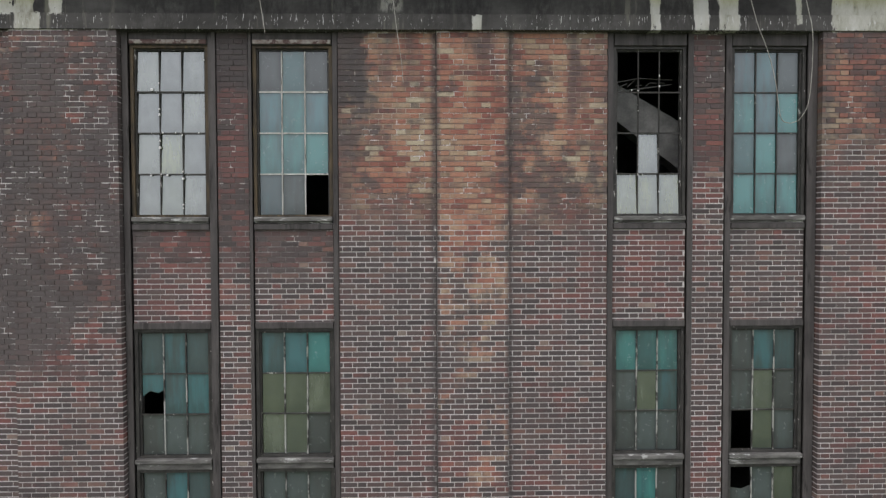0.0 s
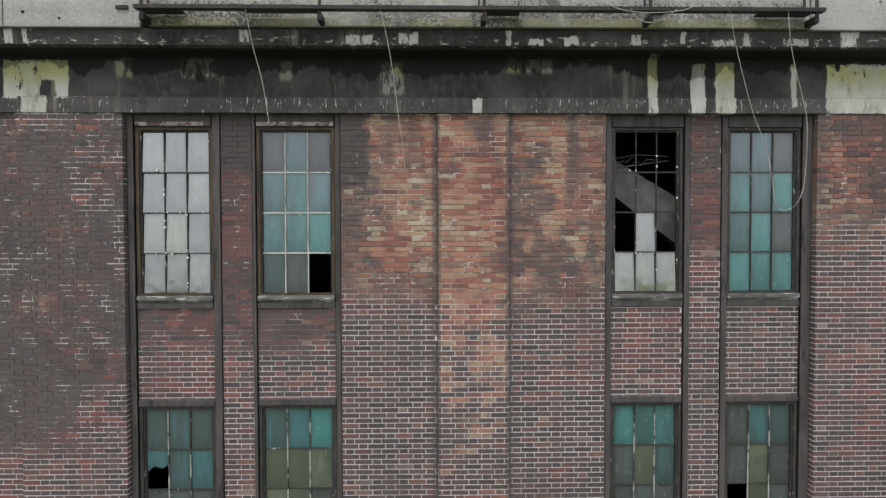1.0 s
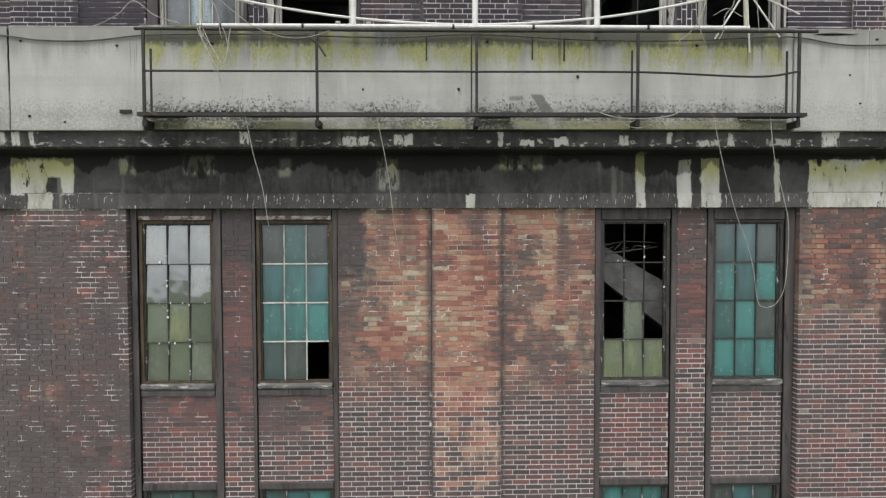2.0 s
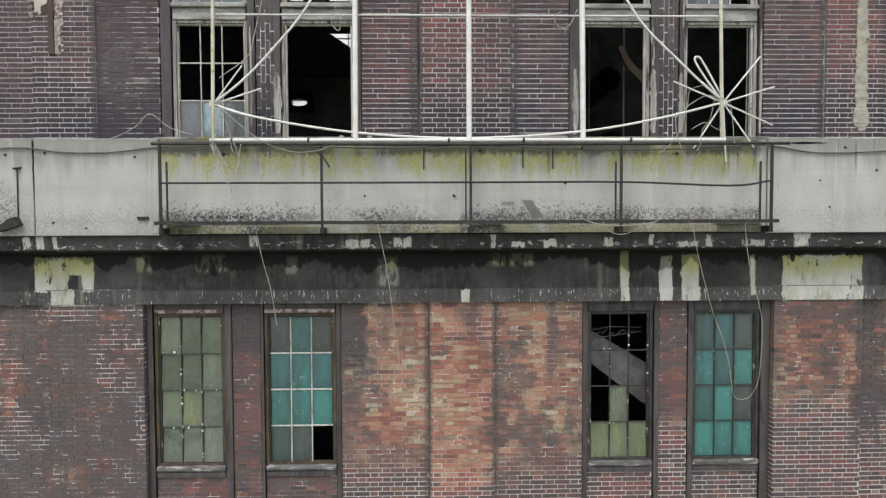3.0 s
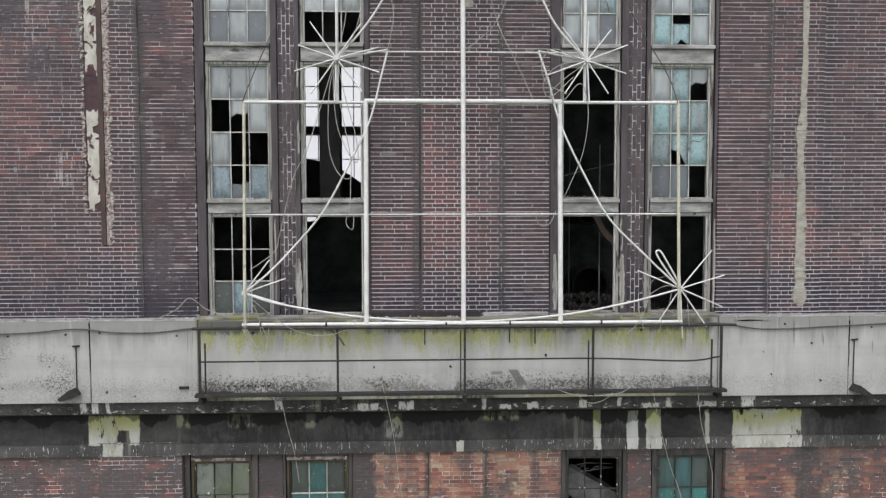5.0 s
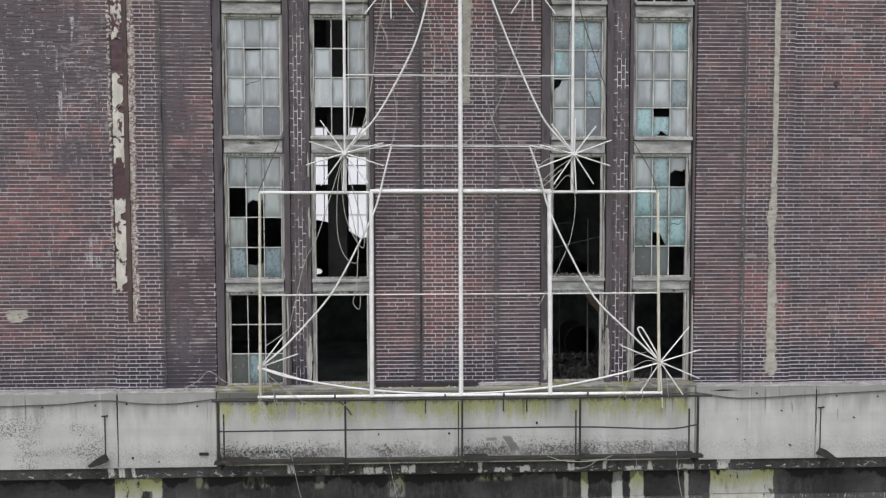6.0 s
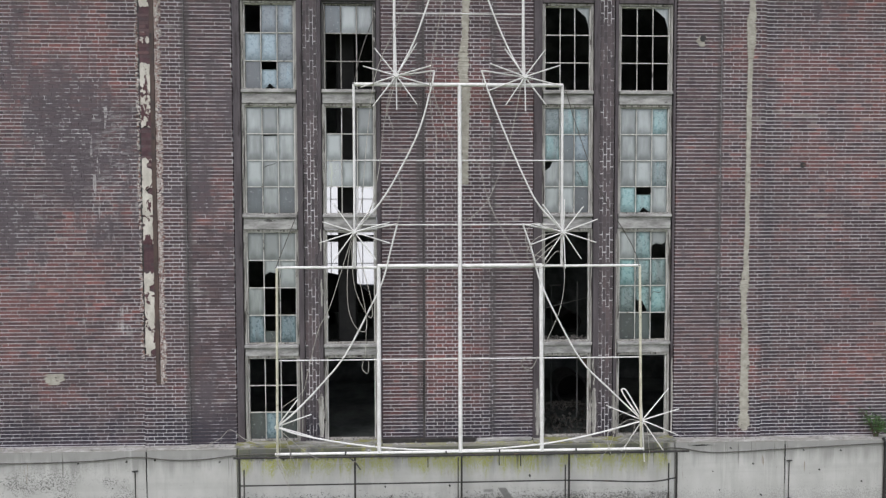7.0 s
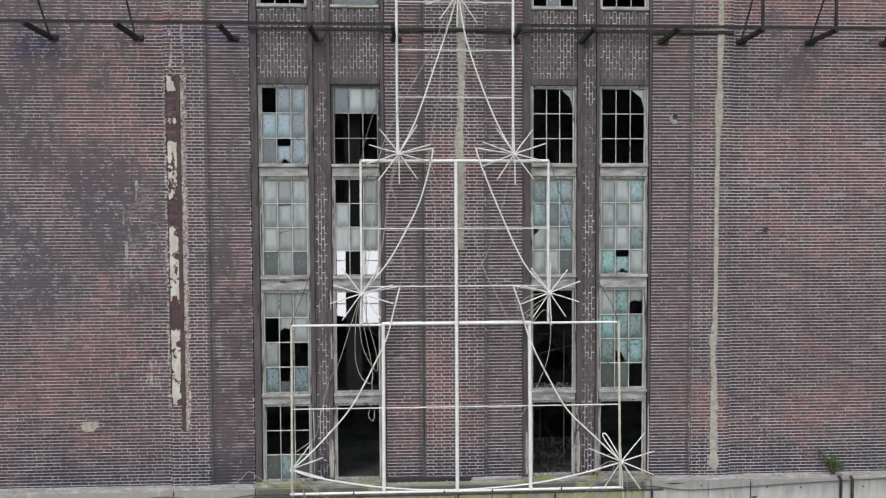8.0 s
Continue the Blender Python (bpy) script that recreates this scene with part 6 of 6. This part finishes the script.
single("wall_hole", bm, M_IRON, "small dark disc standing for the shade in a knocked wall hole", "hole", "wall holes", "structure")
seam("cement_patch", [(5.01, 12.60, 0.04), (5.00, 12.70, 0.09), (5.03, 12.80, 0.07)], -0.199, M_RENDER, "pale knocked-off fleck round a wall hole", 15)
bm = tube_bm([(5.02, -0.205, 12.75), (5.02, -0.18, 12.75)], 0.06, 9)
single("wall_hole", bm, M_IRON, "small dark disc standing for the shade in a knocked wall hole", "hole", "wall holes", "structure")

for j, (x, z0, z1, hw) in enumerate(((-1.955, 5.50, 6.30, 0.048), (-1.93, 7.9, 8.4, 0.02), (3.065, 5.50, 6.35, 0.045), (3.44, 5.50, 6.30, 0.034), (2.01, 5.48, 6.35, 0.04), (3.05, 6.4, 6.9, 0.02), (-2.30, 5.6, 6.9, 0.014), (3.46, 6.9, 9.2, 0.012), (4.52, 5.5, 6.9, 0.018), (-1.94, 8.9, 9.3, 0.014))):
    seam("peeling_paint", [(x, z0, hw * 0.7), (x + 0.008, (z0 + z1) / 2, hw), (x - 0.006, z1 - 0.1, hw * 0.8), (x, z1, hw * 0.3)], Y_UP - 0.044, M_PALE, "pale tongue of peeling paint on a steel column", 40 + j, 16, 0.22)
# ---- inside: slab of a stair, rubble ----
bm = plate_bm([(1.85, 2.67), (1.85, 3.05), (3.75, 1.93), (3.75, 1.21)], 0.5, 0.8)
single("stair_slab", bm, M_BEAMC, "grey concrete stair slab slanting behind broken panes", "stairs")
prop = thing("leaning_prop", (3.42, 1.0, 5.2), "brown steel prop with slanting arm inside the hall", "prop")
part("prop_post", box_bm(3.36, 3.48, 0.96, 1.06, 5.2, 6.45), M_BLACK, prop)
part("prop_arm", plate_bm([(2.90, 6.93), (2.98, 6.98), (3.10, 6.74), (3.46, 6.36), (3.38, 6.29), (3.03, 6.66)], 0.88, 0.96), M_ARM, prop, "slanting brown arm")
rails = thing("indoor_railing", (2.9, 1.2, 7.2), "dull grey tube railing inside the dark hall", "railing")
part("post", tube_bm([(3.095, 1.2, 5.2), (3.09, 1.2, 8.2)], 0.014, 6), M_BEAMC, rails)
part("post", tube_bm([(2.55, 1.2, 5.2), (2.55, 1.2, 8.13)], 0.010, 6), M_DARK, rails)
part("rail", tube_bm([(2.45, 1.21, 7.66), (3.42, 1.21, 7.89)], 0.011, 6), M_BEAMC, rails)
part("rail", tube_bm([(2.52, 1.21, 8.12), (2.75, 1.21, 8.125)], 0.010, 6), M_BEAMC, rails)
lattice = thing("bent_lattice", (2.75, 0.5, 2.5), "bent pale metal lattice behind the broken panes", "lattice")
rng = random.Random(17)
for i in range(7):
    x = 2.36 + 0.10 * i
    part("rod", tube_bm([(x, 0.47, 2.60 + rng.uniform(-0.05, 0.05) + 0.02 * i), (x + 0.09, 0.47, 2.73 + rng.uniform(-0.05, 0.05))], 0.006, 5), M_BEAMC, lattice)
part("bar", tube_bm([(2.18, 0.48, 2.56), (2.6, 0.48, 2.63), (3.15, 0.48, 2.70)], 0.008, 5), M_BEAMC, lattice)
part("bar", tube_bm([(2.18, 0.48, 2.68), (2.7, 0.48, 2.78), (3.15, 0.48, 2.76)], 0.007, 5), M_BEAMC, lattice)
rng = random.Random(9)
bm = bmesh.new()
for i in range(800):
    x, y = rng.uniform(1.8, 4.3), rng.uniform(0.5, 2.5)
    h = 5.2 + 0.30 * math.exp(-((x - 3.05) / 0.9) ** 2 - ((y - 1.75) / 0.75) ** 2)
    s = rng.uniform(0.012, 0.055)
    m = Matrix.Translation((x, y, h + rng.uniform(-0.05, 0.03))) @ Euler((rng.random() * 6, rng.random() * 6, rng.random() * 6)).to_matrix().to_4x4() @ Matrix.Diagonal((s * 1.5, s, s * 0.7, 1))
    bmesh.ops.create_cube(bm, size=1.0, matrix=m)
single("rubble_heap", bm, M_RUBBLE, "heap of grey brick rubble on the hall floor", "rubble", kind="stuff")
bm = bmesh.new()
for i in range(130):
    x, y = rng.uniform(2.1, 3.0), rng.uniform(-0.08, 0.25)
    s = rng.uniform(0.012, 0.045)
    m = Matrix.Translation((x, y, 7.215 + s * 0.3)) @ Euler((rng.random() * 6, rng.random() * 6, rng.random() * 6)).to_matrix().to_4x4() @ Matrix.Diagonal((s * 1.5, s, s * 0.8, 1))
    bmesh.ops.create_cube(bm, size=1.0, matrix=m)
single("sill_debris", bm, M_RUBBLE, "grey crumbs of debris on a window sill", "rubble", kind="stuff")

def round_duct(x, y, z, r, length, label):
    """A sheet metal duct with a dull rim, its mouth towards the windows."""
    duct = thing("round_duct", (x, y + length / 2, z - r * 1.16), label, "duct")
    bm = bmesh.new()
    rings = []
    for dy, k in ((0.0, 1.16), (-0.012, 1.10), (0.0, 1.0), (length, 1.0), (length, 1.08), (0.03, 1.08)):
        rings.append([bm.verts.new((x + r * k * math.cos(a), y + dy, z + r * k * math.sin(a))) for a in (2 * math.pi * i / 28 for i in range(28))])
    for a, b in zip(rings, rings[1:] + rings[:1]):
        for i in range(28):
            bm.faces.new((a[i], a[(i + 1) % 28], b[(i + 1) % 28], b[i]))
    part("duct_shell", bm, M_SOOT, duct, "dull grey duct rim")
    # black disc inside the mouth stands for the duct's unlit depth
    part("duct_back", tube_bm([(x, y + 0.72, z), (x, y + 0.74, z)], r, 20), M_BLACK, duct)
    return duct


round_duct(3.48, 3.4, 7.02, 0.22, FAR - 3.4, "old round sheet metal duct from the back wall")
round_duct(3.32, 2.6, 5.577, 0.325, 0.8, "wide round sheet metal duct lying behind rubble")

# ---- a young bush rooted in the ledge, two pipes ----
bush = thing("bush", (8.35, -0.3, 5.39), "small green bush rooted in the concrete ledge", "bush")
rng = random.Random(12)
stems, leaves = bmesh.new(), bmesh.new()
for i in range(16):
    a, l = rng.uniform(0, 6.28), rng.uniform(0.24, 0.48)
    tip = Vector((8.35 + 0.36 * math.cos(a) * l * 1.4, -0.3 + 0.22 * math.sin(a), 5.39 + l))
    base = Vector((8.35 + rng.uniform(-0.05, 0.05), -0.3, 5.39))
    line = smooth_line([base, (base + tip) / 2 + Vector((0, 0, 0.06)), tip], 4)
    add_tube(stems, line, 0.007, 4, 0.003)
    for j in range(26):
        p = line[rng.randrange(3, len(line))] + Vector([rng.gauss(0, 0.05) for _ in range(3)])
        s = rng.uniform(0.022, 0.045)
        m = Matrix.Translation(p) @ Euler((rng.random() * 6, rng.random() * 6, rng.random() * 6)).to_matrix().to_4x4()
        vs = [leaves.verts.new(m @ Vector(q)) for q in ((0, 0, 0), (s * 0.35, s * 0.5, 0.004), (0, s * 1.3, 0), (-s * 0.35, s * 0.5, 0.004))]
        leaves.faces.new(vs)
part("twigs", stems, M_STEM, bush)
part("leaves", leaves, M_LEAF, bush)
for x in (8.42, 8.66):
    single("drain_pipe", tube_bm([(x, -0.47, 4.2), (x, -0.47, 5.36), (x - 0.03, -0.44, 5.42)], 0.028), M_IRON, "thin dark iron pipe on the concrete band", "pipe", "pipes on the band")

# ---- the bricks ----
def brick_arrays(items, depth):
    a = np.array(items)
    x0, x1, z0, z1, y = a.T
    yb = y + depth
    v = np.stack([np.stack(c, 1) for c in ((x0, y, z0), (x1, y, z0), (x1, y, z1), (x0, y, z1), (x0, yb, z0), (x1, yb, z0), (x1, yb, z1), (x0, yb, z1))], 1)
    f = np.array([(0, 1, 2, 3), (1, 5, 6, 2), (3, 2, 6, 7), (4, 0, 3, 7), (4, 5, 1, 0)])
    faces = (np.arange(len(a))[:, None, None] * 8 + f[None]).reshape(-1, 4)
    return v.reshape(-1, 3), faces


def lay(key, parent, region):
    o = ORIGIN[parent]
    x0, x1, z0, z1 = region
    picked, rest = [], []
    for b in BRICKS[key]:
        inside = x0 <= b[0] and b[1] <= x1 and z0 <= b[2] and b[3] <= z1 and len(picked) < 300
        (picked if inside else rest).append(b)
    v, f = brick_arrays(rest, 0.11)
    me = bpy.data.meshes.new("brickwork")
    me.from_pydata((v - np.array(o)).tolist(), [], f.tolist())
    me.materials.append(M_BRICK[key])
    ob = new("brickwork", me)
    ob.parent = parent
    tagged(ob, kind="stuff")
    shared = {}
    for b in picked:
        w, h = round(b[1] - b[0], 3), round(b[3] - b[2], 3)
        if (w, h) not in shared:
            vv, ff = brick_arrays([(0, w, 0, h, 0)], 0.11)
            shared[w, h] = bpy.data.meshes.new("brick")
            shared[w, h].from_pydata(vv.tolist(), [], ff.tolist())
            shared[w, h].materials.append(M_BRICK[key])
        ob = new("brick", shared[w, h])
        ob.parent = parent
        ob.location = Vector((b[0], b[4], b[2])) - o


lay("low", wall_low, (-1.17, 2.16, 1.25, 2.05))
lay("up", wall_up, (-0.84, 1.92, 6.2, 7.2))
